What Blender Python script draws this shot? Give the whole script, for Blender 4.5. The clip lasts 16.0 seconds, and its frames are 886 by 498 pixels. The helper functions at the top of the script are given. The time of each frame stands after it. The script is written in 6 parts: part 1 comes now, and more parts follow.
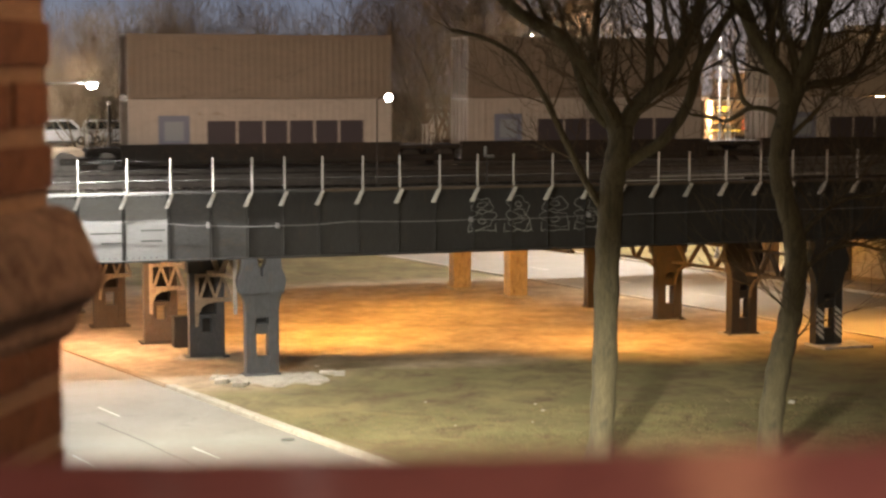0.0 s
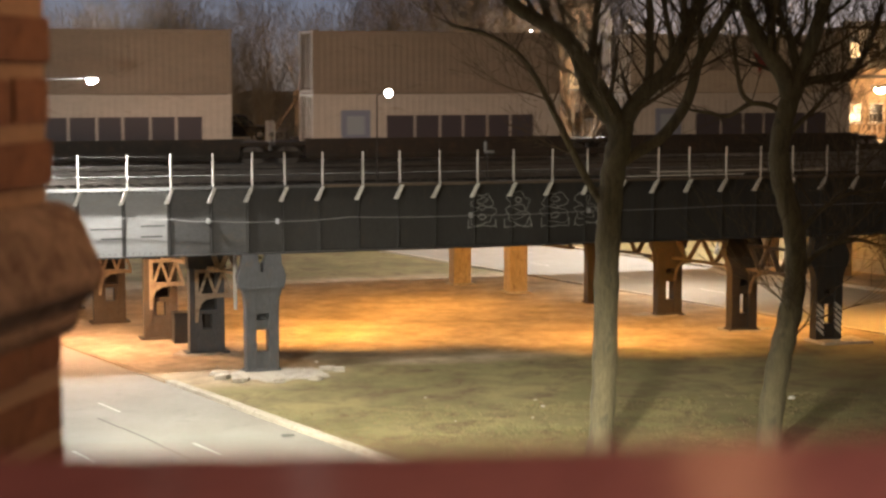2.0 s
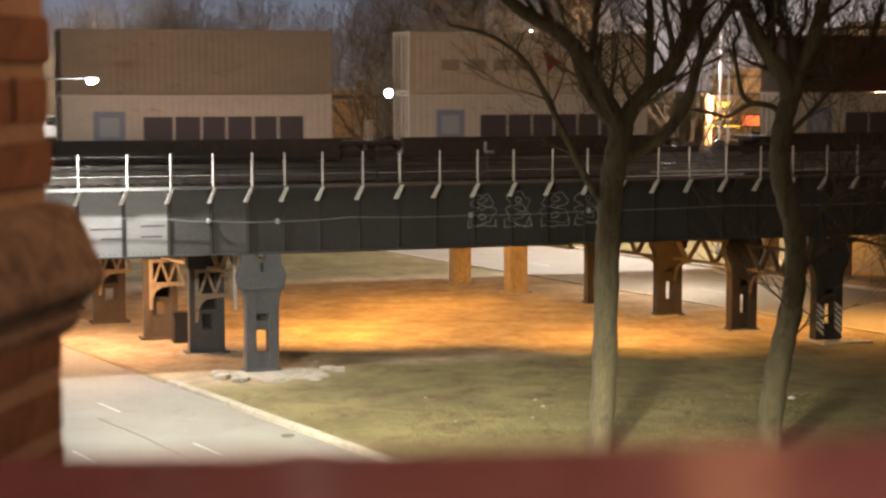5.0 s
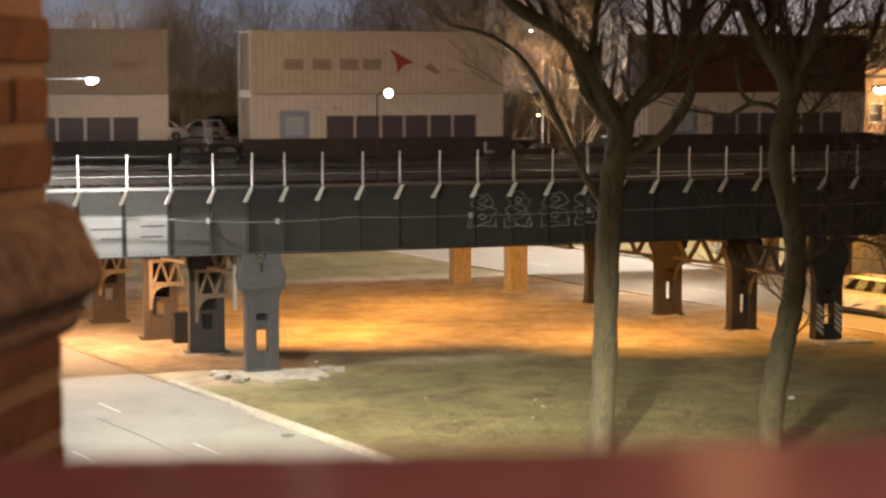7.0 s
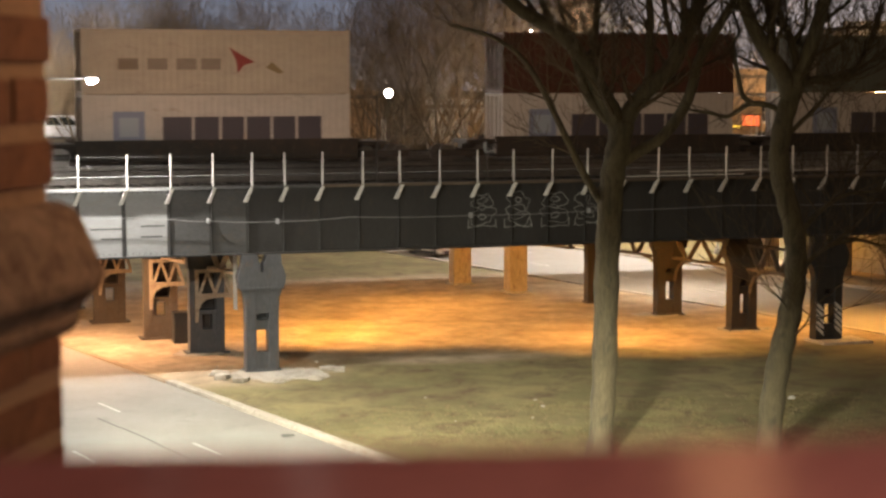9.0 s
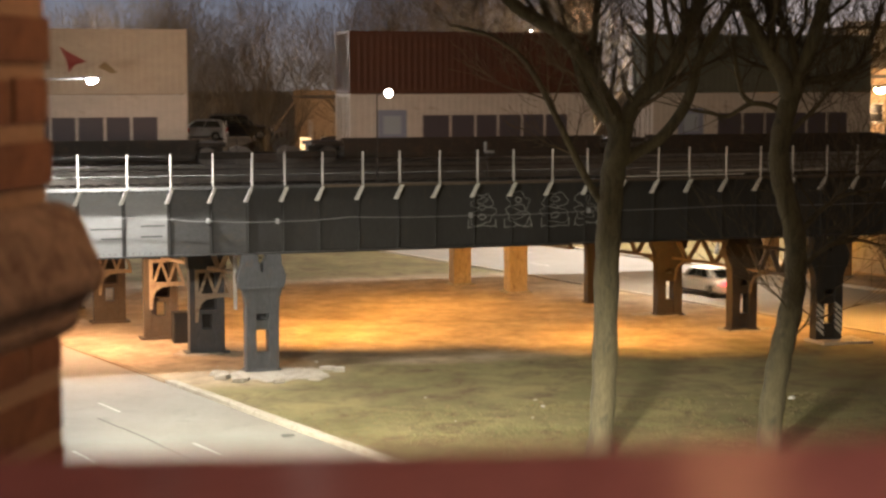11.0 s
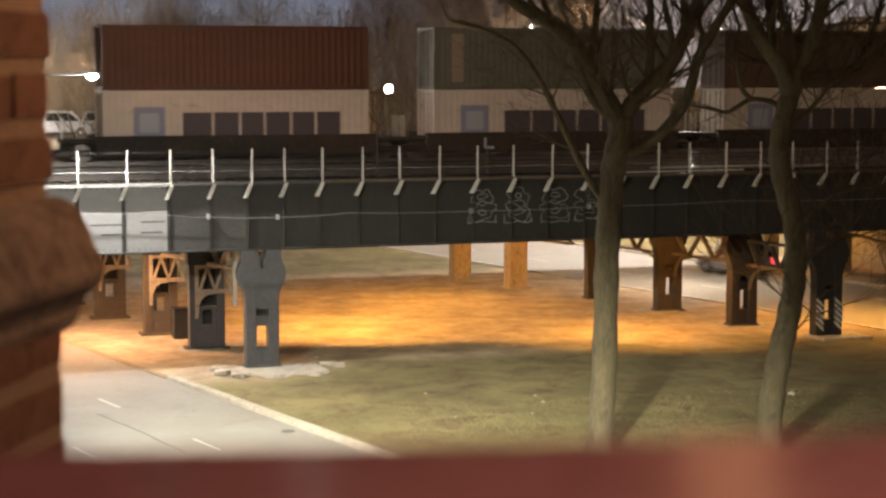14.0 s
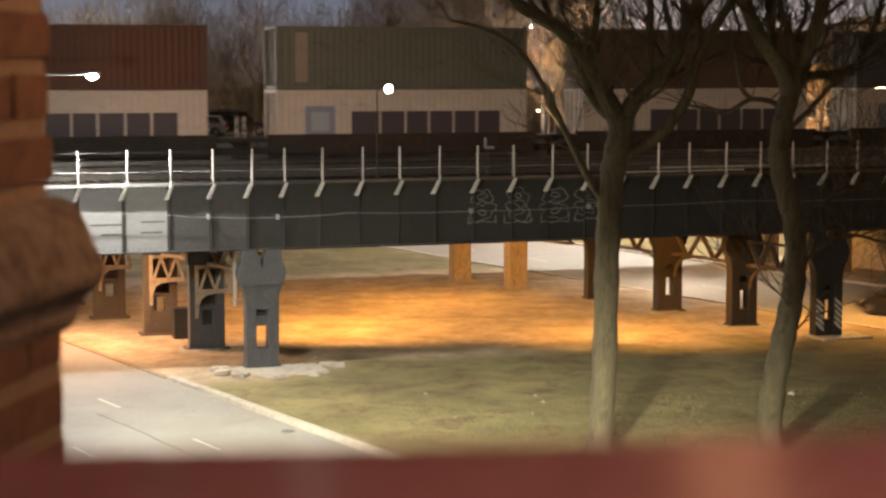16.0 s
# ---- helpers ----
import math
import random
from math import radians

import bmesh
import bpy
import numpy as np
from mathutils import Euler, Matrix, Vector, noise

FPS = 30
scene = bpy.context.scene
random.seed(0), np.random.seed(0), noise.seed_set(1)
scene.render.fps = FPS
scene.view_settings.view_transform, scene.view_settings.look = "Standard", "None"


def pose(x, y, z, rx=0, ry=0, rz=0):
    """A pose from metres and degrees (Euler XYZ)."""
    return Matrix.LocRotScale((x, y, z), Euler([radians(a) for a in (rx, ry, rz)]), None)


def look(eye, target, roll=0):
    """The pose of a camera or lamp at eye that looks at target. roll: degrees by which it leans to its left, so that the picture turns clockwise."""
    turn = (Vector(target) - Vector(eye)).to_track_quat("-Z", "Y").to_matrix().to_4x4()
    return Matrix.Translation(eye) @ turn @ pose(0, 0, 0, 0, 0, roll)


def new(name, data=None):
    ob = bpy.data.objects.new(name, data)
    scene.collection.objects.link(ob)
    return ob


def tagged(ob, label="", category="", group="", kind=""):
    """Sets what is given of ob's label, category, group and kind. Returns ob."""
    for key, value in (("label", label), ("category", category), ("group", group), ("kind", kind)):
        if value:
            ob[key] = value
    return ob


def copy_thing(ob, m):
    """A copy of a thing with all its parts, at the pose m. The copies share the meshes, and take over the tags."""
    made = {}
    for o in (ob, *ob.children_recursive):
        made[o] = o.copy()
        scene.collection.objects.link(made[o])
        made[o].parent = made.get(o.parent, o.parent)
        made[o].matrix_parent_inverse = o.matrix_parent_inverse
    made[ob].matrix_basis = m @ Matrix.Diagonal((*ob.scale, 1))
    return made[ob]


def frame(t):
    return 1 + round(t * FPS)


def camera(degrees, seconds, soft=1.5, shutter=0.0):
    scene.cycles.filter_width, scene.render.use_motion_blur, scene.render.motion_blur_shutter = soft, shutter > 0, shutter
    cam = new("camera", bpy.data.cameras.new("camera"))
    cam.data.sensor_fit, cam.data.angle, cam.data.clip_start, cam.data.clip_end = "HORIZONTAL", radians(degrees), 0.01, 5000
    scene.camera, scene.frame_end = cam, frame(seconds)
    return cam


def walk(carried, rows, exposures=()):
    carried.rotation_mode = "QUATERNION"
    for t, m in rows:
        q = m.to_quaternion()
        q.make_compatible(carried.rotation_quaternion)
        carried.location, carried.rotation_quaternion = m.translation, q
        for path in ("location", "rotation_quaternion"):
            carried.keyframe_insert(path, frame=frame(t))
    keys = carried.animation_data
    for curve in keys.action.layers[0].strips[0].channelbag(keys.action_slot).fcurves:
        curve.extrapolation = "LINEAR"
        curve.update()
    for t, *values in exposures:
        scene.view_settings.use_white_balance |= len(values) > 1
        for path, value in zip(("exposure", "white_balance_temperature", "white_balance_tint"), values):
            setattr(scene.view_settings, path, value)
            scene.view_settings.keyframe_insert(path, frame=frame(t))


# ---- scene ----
# The camera stands still on a window sill four storeys up and nods by a fraction of a degree.
SECONDS = 16.0
cam = camera(28.07, SECONDS, soft=2.6, shutter=0.95)
cam.data.dof.use_dof = True
cam.data.dof.focus_distance = 74.0
cam.data.dof.aperture_fstop = 7.5
EYE_Z = 11.1
TILT = 84.481
walk(cam, [(t, pose(0, 0, EYE_Z, TILT + d)) for t, d in (
    (0.0, 0.14), (0.5, 0.137), (0.8, 0.055), (1.0, 0.03), (1.5, 0.025), (2.0, 0.0), (12.0, 0.0), (12.25, -0.03), (12.5, -0.085),
    (12.8, -0.13), (13.0, -0.137), (16.0, -0.137))],
    exposures=((0.0, 1.0), (16.0, 1.0)))

# Plan: u runs along the viaduct, w along both roads, from a front column outwards.
ORIGIN = Vector((-6.92, 68.0, 0.0))
GZ = -0.25      # height of the roads and lawns; the viaduct's heights count from a quarter metre above them
U = Vector((math.cos(radians(18.6)), math.sin(radians(18.6)), 0.0))
W = Vector((-math.sin(radians(32.0)), math.cos(radians(32.0)), 0.0))
UP = Vector((0, 0, 1))


def at(s, t, z=0.0):
    """World place from metres along the viaduct, metres along the roads, and height."""
    return ORIGIN + U * s + W * t + UP * z


def rel(s, t, z=0.0):
    return U * s + W * t + UP * z


# ---- world and lamps ----
world = bpy.data.worlds.new("dusk")
scene.world = world
world.use_nodes = True
wn = world.node_tree.nodes
wl = world.node_tree.links
wn.clear()
w_out = wn.new("ShaderNodeOutputWorld")
w_bg = wn.new("ShaderNodeBackground")
w_bg.inputs["Strength"].default_value = 1.0
w_tc = wn.new("ShaderNodeTexCoord")
w_sep = wn.new("ShaderNodeSeparateXYZ")
w_ramp = wn.new("ShaderNodeValToRGB")
w_ramp.color_ramp.elements[0].position = 0.0
w_ramp.color_ramp.elements[0].color = (0.105, 0.088, 0.078, 1)
w_ramp.color_ramp.elements[1].position = 0.45
w_ramp.color_ramp.elements[1].color = (0.02, 0.024, 0.036, 1)
e = w_ramp.color_ramp.elements.new(0.05)
e.color = (0.1, 0.115, 0.155, 1)
w_noise = wn.new("ShaderNodeTexNoise")
w_noise.inputs["Scale"].default_value = 7.0
w_noise.inputs["Detail"].default_value = 4.0
w_map = wn.new("ShaderNodeMapping")
w_map.inputs["Scale"].default_value = (1, 1, 3)
w_mix = wn.new("ShaderNodeMix")
w_mix.data_type = "RGBA"
w_mix.blend_type = "MULTIPLY"
w_mix.inputs["Factor"].default_value = 0.55
w_grey = wn.new("ShaderNodeValToRGB")
w_grey.color_ramp.elements[0].position = 0.3
w_grey.color_ramp.elements[0].color = (0.62, 0.62, 0.66, 1)
w_grey.color_ramp.elements[1].position = 0.7
wl.new(w_tc.outputs["Generated"], w_sep.inputs[0])
wl.new(w_sep.outputs["Z"], w_ramp.inputs[0])
wl.new(w_tc.outputs["Generated"], w_map.inputs[0])
wl.new(w_map.outputs[0], w_noise.inputs["Vector"])
wl.new(w_noise.outputs["Fac"], w_grey.inputs[0])
wl.new(w_grey.outputs[0], w_mix.inputs["B"])
w_glow = wn.new("ShaderNodeMix")
w_glow.data_type = "RGBA"
w_glow.inputs["B"].default_value = (0.27, 0.23, 0.225, 1)
w_side = wn.new("ShaderNodeMapRange")
w_side.inputs["From Min"].default_value, w_side.inputs["From Max"].default_value = -0.06, 0.12
wl.new(w_sep.outputs["X"], w_side.inputs["Value"])
w_low = wn.new("ShaderNodeMapRange")
w_low.inputs["From Min"].default_value, w_low.inputs["From Max"].default_value = 0.06, 0.3
w_low.inputs["To Min"].default_value, w_low.inputs["To Max"].default_value = 1.0, 0.0
w_both = wn.new("ShaderNodeMath")
w_both.operation = "MULTIPLY"
wl.new(w_sep.outputs["Z"], w_low.inputs["Value"])
wl.new(w_side.outputs[0], w_both.inputs[0])
wl.new(w_low.outputs[0], w_both.inputs[1])
w_ahead = wn.new("ShaderNodeMapRange")
w_ahead.inputs["From Min"].default_value, w_ahead.inputs["From Max"].default_value = -0.1, 0.5
w_front = wn.new("ShaderNodeMath")
w_front.operation = "MULTIPLY"
wl.new(w_sep.outputs["Y"], w_ahead.inputs["Value"])
wl.new(w_both.outputs[0], w_front.inputs[0])
wl.new(w_ahead.outputs[0], w_front.inputs[1])
wl.new(w_front.outputs[0], w_glow.inputs["Factor"])
w_town = wn.new("ShaderNodeMix")        # the town's warm sky behind the house
w_town.data_type = "RGBA"
w_town.inputs["A"].default_value = (0.085, 0.056, 0.032, 1)
wl.new(w_ahead.outputs[0], w_town.inputs["Factor"])
wl.new(w_glow.outputs["Result"], w_town.inputs["B"])
wl.new(w_ramp.outputs[0], w_glow.inputs["A"])
wl.new(w_town.outputs["Result"], w_mix.inputs["A"])
wl.new(w_mix.outputs["Result"], w_bg.inputs["Color"])
wl.new(w_bg.outputs[0], w_out.inputs[0])


def spot(name, place, target, watts, colour, angle=150, blend=0.6, radius=0.15):
    d = bpy.data.lights.new(name, "SPOT")
    d.energy, d.color, d.spot_size, d.spot_blend, d.shadow_soft_size = watts, colour, radians(angle), blend, radius
    o = new(name, d)
    o.matrix_world = look(place, target)
    return o


def bulb(name, place, watts, colour, radius=0.1):
    d = bpy.data.lights.new(name, "POINT")
    d.energy, d.color, d.shadow_soft_size = watts, colour, radius
    o = new(name, d)
    o.location = place
    return o


LED = (1.0, 0.93, 0.83)
SODIUM = (1.0, 0.46, 0.10)
LAMP_A = Vector((-12.68, 64.3, 11.05))      # street lamp over the near road, by the viaduct
ADDED_LAMP_B = Vector((-10.9, 45.5, 10.5))        # added unseen lamp that brightens lawn and road, hidden by the brick pier
ADDED_LAMP_E = Vector((-2.6, 20.0, 13.2))         # added unseen lamp nearer the house, over the view, brightens lawn and trunks
LAMP_C = Vector((-2.05, 67.0, 10.52))       # lamp on a thin mast at the viaduct's front
LAMP_D = Vector((13.5, 112.0, 17.2))        # street lamp over the far road
ADDED_FLOOD = Vector((-14.2, 50.0, 16.0))         # added unseen flood lamp on a mast beside the road, brightens the containers
spot("lamp_light", LAMP_A - UP * 0.22, LAMP_A + Vector((1.5, -4.0, -11)), 4900, LED, 154, 0.4)
spot("lamp_light", ADDED_LAMP_E - UP * 0.26, (1.7, 41.5, GZ), 92000, (1.0, 0.9, 0.66), 42, 1.0)
spot("lamp_light", ADDED_LAMP_B + Vector((0.1, 0, -0.24)), (-3.2, 57.0, 0), 13500, (1.0, 0.9, 0.66), 74, 1.0)
spot("lamp_light", ADDED_LAMP_B + Vector((-0.1, 0, -0.24)), (-9.6, 58.0, 0), 4900, LED, 116, 0.6)
bulb("lamp_light", LAMP_C - UP * 0.25, 60, LED, 0.12)
spot("lamp_light", LAMP_D - UP * 0.22, LAMP_D + Vector((-3.0, -1.0, -16)), 19000, (1.0, 0.92, 0.84), 168, 0.5)
spot("lamp_light", ADDED_FLOOD + Vector((0.12, 0.3, -0.3)), (-0.5, 82.0, 11.5), 5300, (1.0, 0.57, 0.34), 75, 0.8, 0.03)
UNDER = ((8.0, 9.5), (17.5, 3.4), (-3.6, 7.6), (30.6, 4.5), (16.0, 17.0), (6.0, 20.0), (-8.0, 10.0), (31.5, 19.0), (43.5, 25.5))
for (s_, t_), watts_ in zip(UNDER, (2500, 1750, 1900, 1900, 1100, 350, 2500, 1700, 700)):
    tilt_ = Vector((0.4, 1.5, 0)) if 0 < s_ < 20 else Vector()      # those over the lawn are turned back from it
    spot("lamp_light", at(s_, t_, 4.55), at(s_, t_, 0) + tilt_, watts_, (1.0, 0.56, 0.29) if s_ < 0 else (1.0, 0.8, 0.6) if s_ == 31.5 else SODIUM, 144 if 0 < s_ < 20 else 166, 0.3 if 0 < s_ < 20 else 0.7, 0.12)
# unseen point lights added to brighten trees and yards behind the viaduct
BACK_FILLS = (((38.0, 140.0, 8.5), 7500, (1.0, 0.6, 0.3)), ((22.0, 116.0, 13.0), 2000, (1.0, 0.58, 0.28)), ((7.0, 118.0, 12.0), 1800, (1.0, 0.58, 0.28)), ((20.0, 140.0, 9.0), 5500, (1.0, 0.6, 0.32)), ((2.0, 142.0, 8.4), 1000, (1.0, 0.56, 0.26)),
         ((-33.2, 126.0, 11.5), 12000, (1.0, 0.86, 0.72)), ((-30.0, 150.0, 12.0), 4500, (1.0, 0.8, 0.62)), ((-12.0, 152.0, 12.0), 400, (1.0, 0.6, 0.34)), ((52.0, 170.0, 11.0), 9000, (1.0, 0.58, 0.28)))
for p_, watts_, c_ in BACK_FILLS:
    bulb("lamp_light", p_, watts_, c_, 0.25)
# unseen lamp added on the jamb beside the window to brighten the sill
SILL_FILL = Vector((0.5, -0.1, EYE_Z + 0.2))
bulb("lamp_light", SILL_FILL, 15, (1.0, 0.66, 0.5), 0.08)
# the lamp on the house wall over the window
WALL_LAMP = Vector((0.235, 2.3, EYE_Z + 0.34))
bulb("lamp_light", WALL_LAMP, 8.5, (1.0, 0.5, 0.24), 0.07)


# ---- materials ----
def surface(name, c1, c2, scale=1.0, rough=0.8, metal=0.0, bump=0.3, fine=12.0, c3=None, blotch=0.25, spread=0.25, stretch=(1, 1, 1), rnd=0.0, spec=0.5, grain=0.8):
    """Two-scale mottled surface: a broad mix of c1 and c2, blotches of c3, fine grain and relief."""
    m = bpy.data.materials.new(name)
    m.use_nodes = True
    n, l = m.node_tree.nodes, m.node_tree.links
    b = n["Principled BSDF"]
    tc = n.new("ShaderNodeTexCoord")
    mp = n.new("ShaderNodeMapping")
    mp.inputs["Scale"].default_value = stretch
    l.new(tc.outputs["Object"], mp.inputs[0])
    big = n.new("ShaderNodeTexNoise")
    big.inputs["Scale"].default_value = scale
    big.inputs["Detail"].default_value = 5
    big.inputs["Roughness"].default_value = 0.6
    small = n.new("ShaderNodeTexNoise")
    small.inputs["Scale"].default_value = scale * fine
    small.inputs["Detail"].default_value = 6
    small.inputs["Roughness"].default_value = 0.7
    l.new(mp.outputs[0], big.inputs["Vector"])
    l.new(mp.outputs[0], small.inputs["Vector"])
    r1 = n.new("ShaderNodeValToRGB")
    r1.color_ramp.elements[0].position, r1.color_ramp.elements[1].position = 0.5 - spread, 0.5 + spread
    r1.color_ramp.elements[0].color, r1.color_ramp.elements[1].color = (*c1, 1), (*c2, 1)
    l.new(big.outputs["Fac"], r1.inputs[0])
    mix = n.new("ShaderNodeMix")
    mix.data_type, mix.blend_type = "RGBA", "MULTIPLY"
    mix.inputs["Factor"].default_value = grain
    r2 = n.new("ShaderNodeValToRGB")
    r2.color_ramp.elements[0].position, r2.color_ramp.elements[1].position = 0.3, 0.72
    r2.color_ramp.elements[0].color = (0.55, 0.55, 0.55, 1)
    r2.color_ramp.elements[1].color = (1.2, 1.2, 1.2, 1)
    l.new(small.outputs["Fac"], r2.inputs[0])
    l.new(r1.outputs[0], mix.inputs["A"])
    l.new(r2.outputs[0], mix.inputs["B"])
    last = mix.outputs["Result"]
    if c3:
        bl = n.new("ShaderNodeTexNoise")
        bl.inputs["Scale"].default_value = scale * 3.1
        bl.inputs["Detail"].default_value = 7
        bl.inputs["Roughness"].default_value = 0.75
        bl.inputs["Distortion"].default_value = 0.6
        l.new(mp.outputs[0], bl.inputs["Vector"])
        r3 = n.new("ShaderNodeValToRGB")
        r3.color_ramp.elements[0].position, r3.color_ramp.elements[1].position = 0.62 - blotch * 0.4, 0.72 - blotch * 0.2
        l.new(bl.outputs["Fac"], r3.inputs[0])
        m3 = n.new("ShaderNodeMix")
        m3.data_type = "RGBA"
        m3.inputs["B"].default_value = (*c3, 1)
        l.new(r3.outputs[0], m3.inputs["Factor"])
        l.new(last, m3.inputs["A"])
        last = m3.outputs["Result"]
    if rnd:
        info = n.new("ShaderNodeObjectInfo")
        hsv = n.new("ShaderNodeHueSaturation")
        mr = n.new("ShaderNodeMapRange")
        mr.inputs["To Min"].default_value, mr.inputs["To Max"].default_value = 1 - rnd, 1 + rnd
        l.new(info.outputs["Random"], mr.inputs["Value"])
        l.new(mr.outputs[0], hsv.inputs["Value"])
        l.new(last, hsv.inputs["Color"])
        last = hsv.outputs[0]
    l.new(last, b.inputs["Base Color"])
    b.inputs["Metallic"].default_value = metal
    b.inputs["Specular IOR Level"].default_value = spec
    rr = n.new("ShaderNodeMapRange")
    rr.inputs["To Min"].default_value, rr.inputs["To Max"].default_value = max(rough - 0.12, 0.03), min(rough + 0.12, 1)
    l.new(small.outputs["Fac"], rr.inputs["Value"])
    l.new(rr.outputs[0], b.inputs["Roughness"])
    if bump:
        bp = n.new("ShaderNodeBump")
        bp.inputs["Strength"].default_value = bump
        bp.inputs["Distance"].default_value = 0.03
        l.new(small.outputs["Fac"], bp.inputs["Height"])
        l.new(bp.outputs[0], b.inputs["Normal"])
    return m


def plain(name, c, rough=0.5, metal=0.0, glow=None, power=1.0):
    m = bpy.data.materials.new(name)
    m.use_nodes = True
    b = m.node_tree.nodes["Principled BSDF"]
    b.inputs["Base Color"].default_value = (*c, 1)
    b.inputs["Roughness"].default_value, b.inputs["Metallic"].default_value = rough, metal
    if glow:
        b.inputs["Emission Color"].default_value = (*glow, 1)
        b.inputs["Emission Strength"].default_value = power
    return m


def worn_gloss(m, share_, rough):
    """Lays a thin worn varnish over a matt paint."""
    n, l = m.node_tree.nodes, m.node_tree.links
    gl = n.new("ShaderNodeBsdfGlossy")
    gl.inputs["Roughness"].default_value = rough
    gl.inputs["Color"].default_value = (1.0, 0.86, 0.8, 1)
    mx = n.new("ShaderNodeMixShader")
    mx.inputs["Fac"].default_value = share_
    l.new(n["Principled BSDF"].outputs[0], mx.inputs[1])
    l.new(gl.outputs[0], mx.inputs[2])
    l.new(mx.outputs[0], n["Material Output"].inputs["Surface"])


GRASS = surface("winter_grass", (0.11, 0.105, 0.04), (0.27, 0.235, 0.11), 0.22, 0.95, bump=0.9, fine=55, c3=(0.105, 0.072, 0.036), blotch=0.42)
DIRT = surface("bare_dirt", (0.24, 0.18, 0.115), (0.34, 0.265, 0.18), 0.5, 0.95, bump=0.8, fine=20, c3=(0.16, 0.12, 0.08), blotch=0.3)
ROAD = surface("worn_asphalt", (0.2, 0.19, 0.175), (0.27, 0.26, 0.24), 0.35, 0.75, bump=0.25, fine=70, c3=(0.17, 0.165, 0.155), blotch=0.15)
TAR = surface("tar_seam", (0.05, 0.047, 0.045), (0.08, 0.075, 0.07), 2.0, 0.6)
CONCRETE = surface("old_concrete", (0.34, 0.315, 0.27), (0.46, 0.43, 0.375), 0.9, 0.9, bump=0.5, fine=18, c3=(0.22, 0.195, 0.16), blotch=0.3)
PAINT_LINE = surface("road_paint", (0.46, 0.45, 0.42), (0.58, 0.57, 0.54), 3, 0.7, c3=(0.35, 0.34, 0.32), blotch=0.3)
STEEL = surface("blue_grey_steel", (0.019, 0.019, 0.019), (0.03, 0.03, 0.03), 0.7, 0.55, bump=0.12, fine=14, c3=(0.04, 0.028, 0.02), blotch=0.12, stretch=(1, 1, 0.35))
# on the girder these two greys carry the street lamp's falloff
STEEL_MID_GREY = surface("half_lit_girder_and_bar_grey", (0.045, 0.046, 0.047), (0.066, 0.067, 0.068), 0.8, 0.55, bump=0.12, fine=14, c3=(0.07, 0.06, 0.05), blotch=0.2, stretch=(0.6, 0.6, 1.2))
STEEL_PALE = surface("pale_fittings_and_lit_girder", (0.19, 0.195, 0.2), (0.24, 0.245, 0.25), 0.8, 0.55, bump=0.05, fine=14, grain=0.35, c3=(0.2, 0.19, 0.18), blotch=0.2, stretch=(0.4, 0.4, 1.6))
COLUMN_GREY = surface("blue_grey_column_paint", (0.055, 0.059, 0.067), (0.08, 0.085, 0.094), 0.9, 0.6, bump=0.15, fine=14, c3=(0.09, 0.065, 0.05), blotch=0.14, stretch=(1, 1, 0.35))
STEEL_BROWN = surface("rusty_brown_steel", (0.34, 0.27, 0.2), (0.44, 0.36, 0.27), 0.8, 0.7, bump=0.25, fine=14, c3=(0.24, 0.17, 0.12), blotch=0.3)
STEEL_MID = surface("brown_lattice_steel", (0.075, 0.058, 0.042), (0.115, 0.09, 0.066), 0.8, 0.7, bump=0.25, fine=14, c3=(0.08, 0.05, 0.03), blotch=0.3)
POST_WHITE = surface("white_post_paint", (0.5, 0.5, 0.48), (0.62, 0.62, 0.6), 4, 0.5, bump=0.1, c3=(0.4, 0.36, 0.3), blotch=0.12)
BALLAST = surface("track_ballast", (0.017, 0.013, 0.009), (0.03, 0.024, 0.018), 0.8, 0.95, bump=1.0, fine=22)
DECK = surface("dark_deck", (0.02, 0.017, 0.014), (0.034, 0.03, 0.025), 0.8, 0.8, bump=0.3)
RAIL = surface("rail_steel", (0.2, 0.19, 0.18), (0.3, 0.28, 0.26), 3, 0.35, metal=0.9, bump=0.1)
BARK = surface("grey_bark", (0.09, 0.077, 0.046), (0.155, 0.135, 0.087), 1.6, 0.95, bump=1.0, fine=9, c3=(0.05, 0.045, 0.035), blotch=0.3, stretch=(1, 1, 0.25))
TWIG = surface("dark_twigs", (0.075, 0.055, 0.032), (0.12, 0.09, 0.055), 2.0, 0.95, bump=0.3, rnd=0.2)
BRICK = surface("red_brown_brick", (0.15, 0.07, 0.036), (0.24, 0.11, 0.052), 14, 0.9, bump=0.6, fine=10, c3=(0.1, 0.04, 0.02), blotch=0.3, rnd=0.25)
MORTAR = surface("sandy_mortar", (0.33, 0.22, 0.14), (0.4, 0.27, 0.17), 18, 0.95, bump=0.7, fine=8)
STONE = surface("dark_weathered_stone", (0.2, 0.14, 0.095), (0.32, 0.23, 0.16), 7, 0.9, bump=0.7, fine=9, c3=(0.09, 0.05, 0.03), blotch=0.4)
SILL_RED = surface("red_sill_paint", (0.27, 0.115, 0.115), (0.33, 0.14, 0.135), 5, 0.7, bump=0.05, c3=(0.17, 0.06, 0.065), blotch=0.2, spec=0.0)
worn_gloss(SILL_RED, 0.006, 0.22)
HOUSE_BRICK = surface("house_brick", (0.22, 0.1, 0.055), (0.32, 0.15, 0.085), 3, 0.9, bump=0.5)
PLASTER = surface("room_plaster", (0.5, 0.45, 0.38), (0.58, 0.52, 0.45), 2, 0.9)
LAMP_GLASS = plain("lamp_glass_lit", (0.9, 0.9, 0.9), 0.3, 0, (1.0, 0.96, 0.92), 90.0)
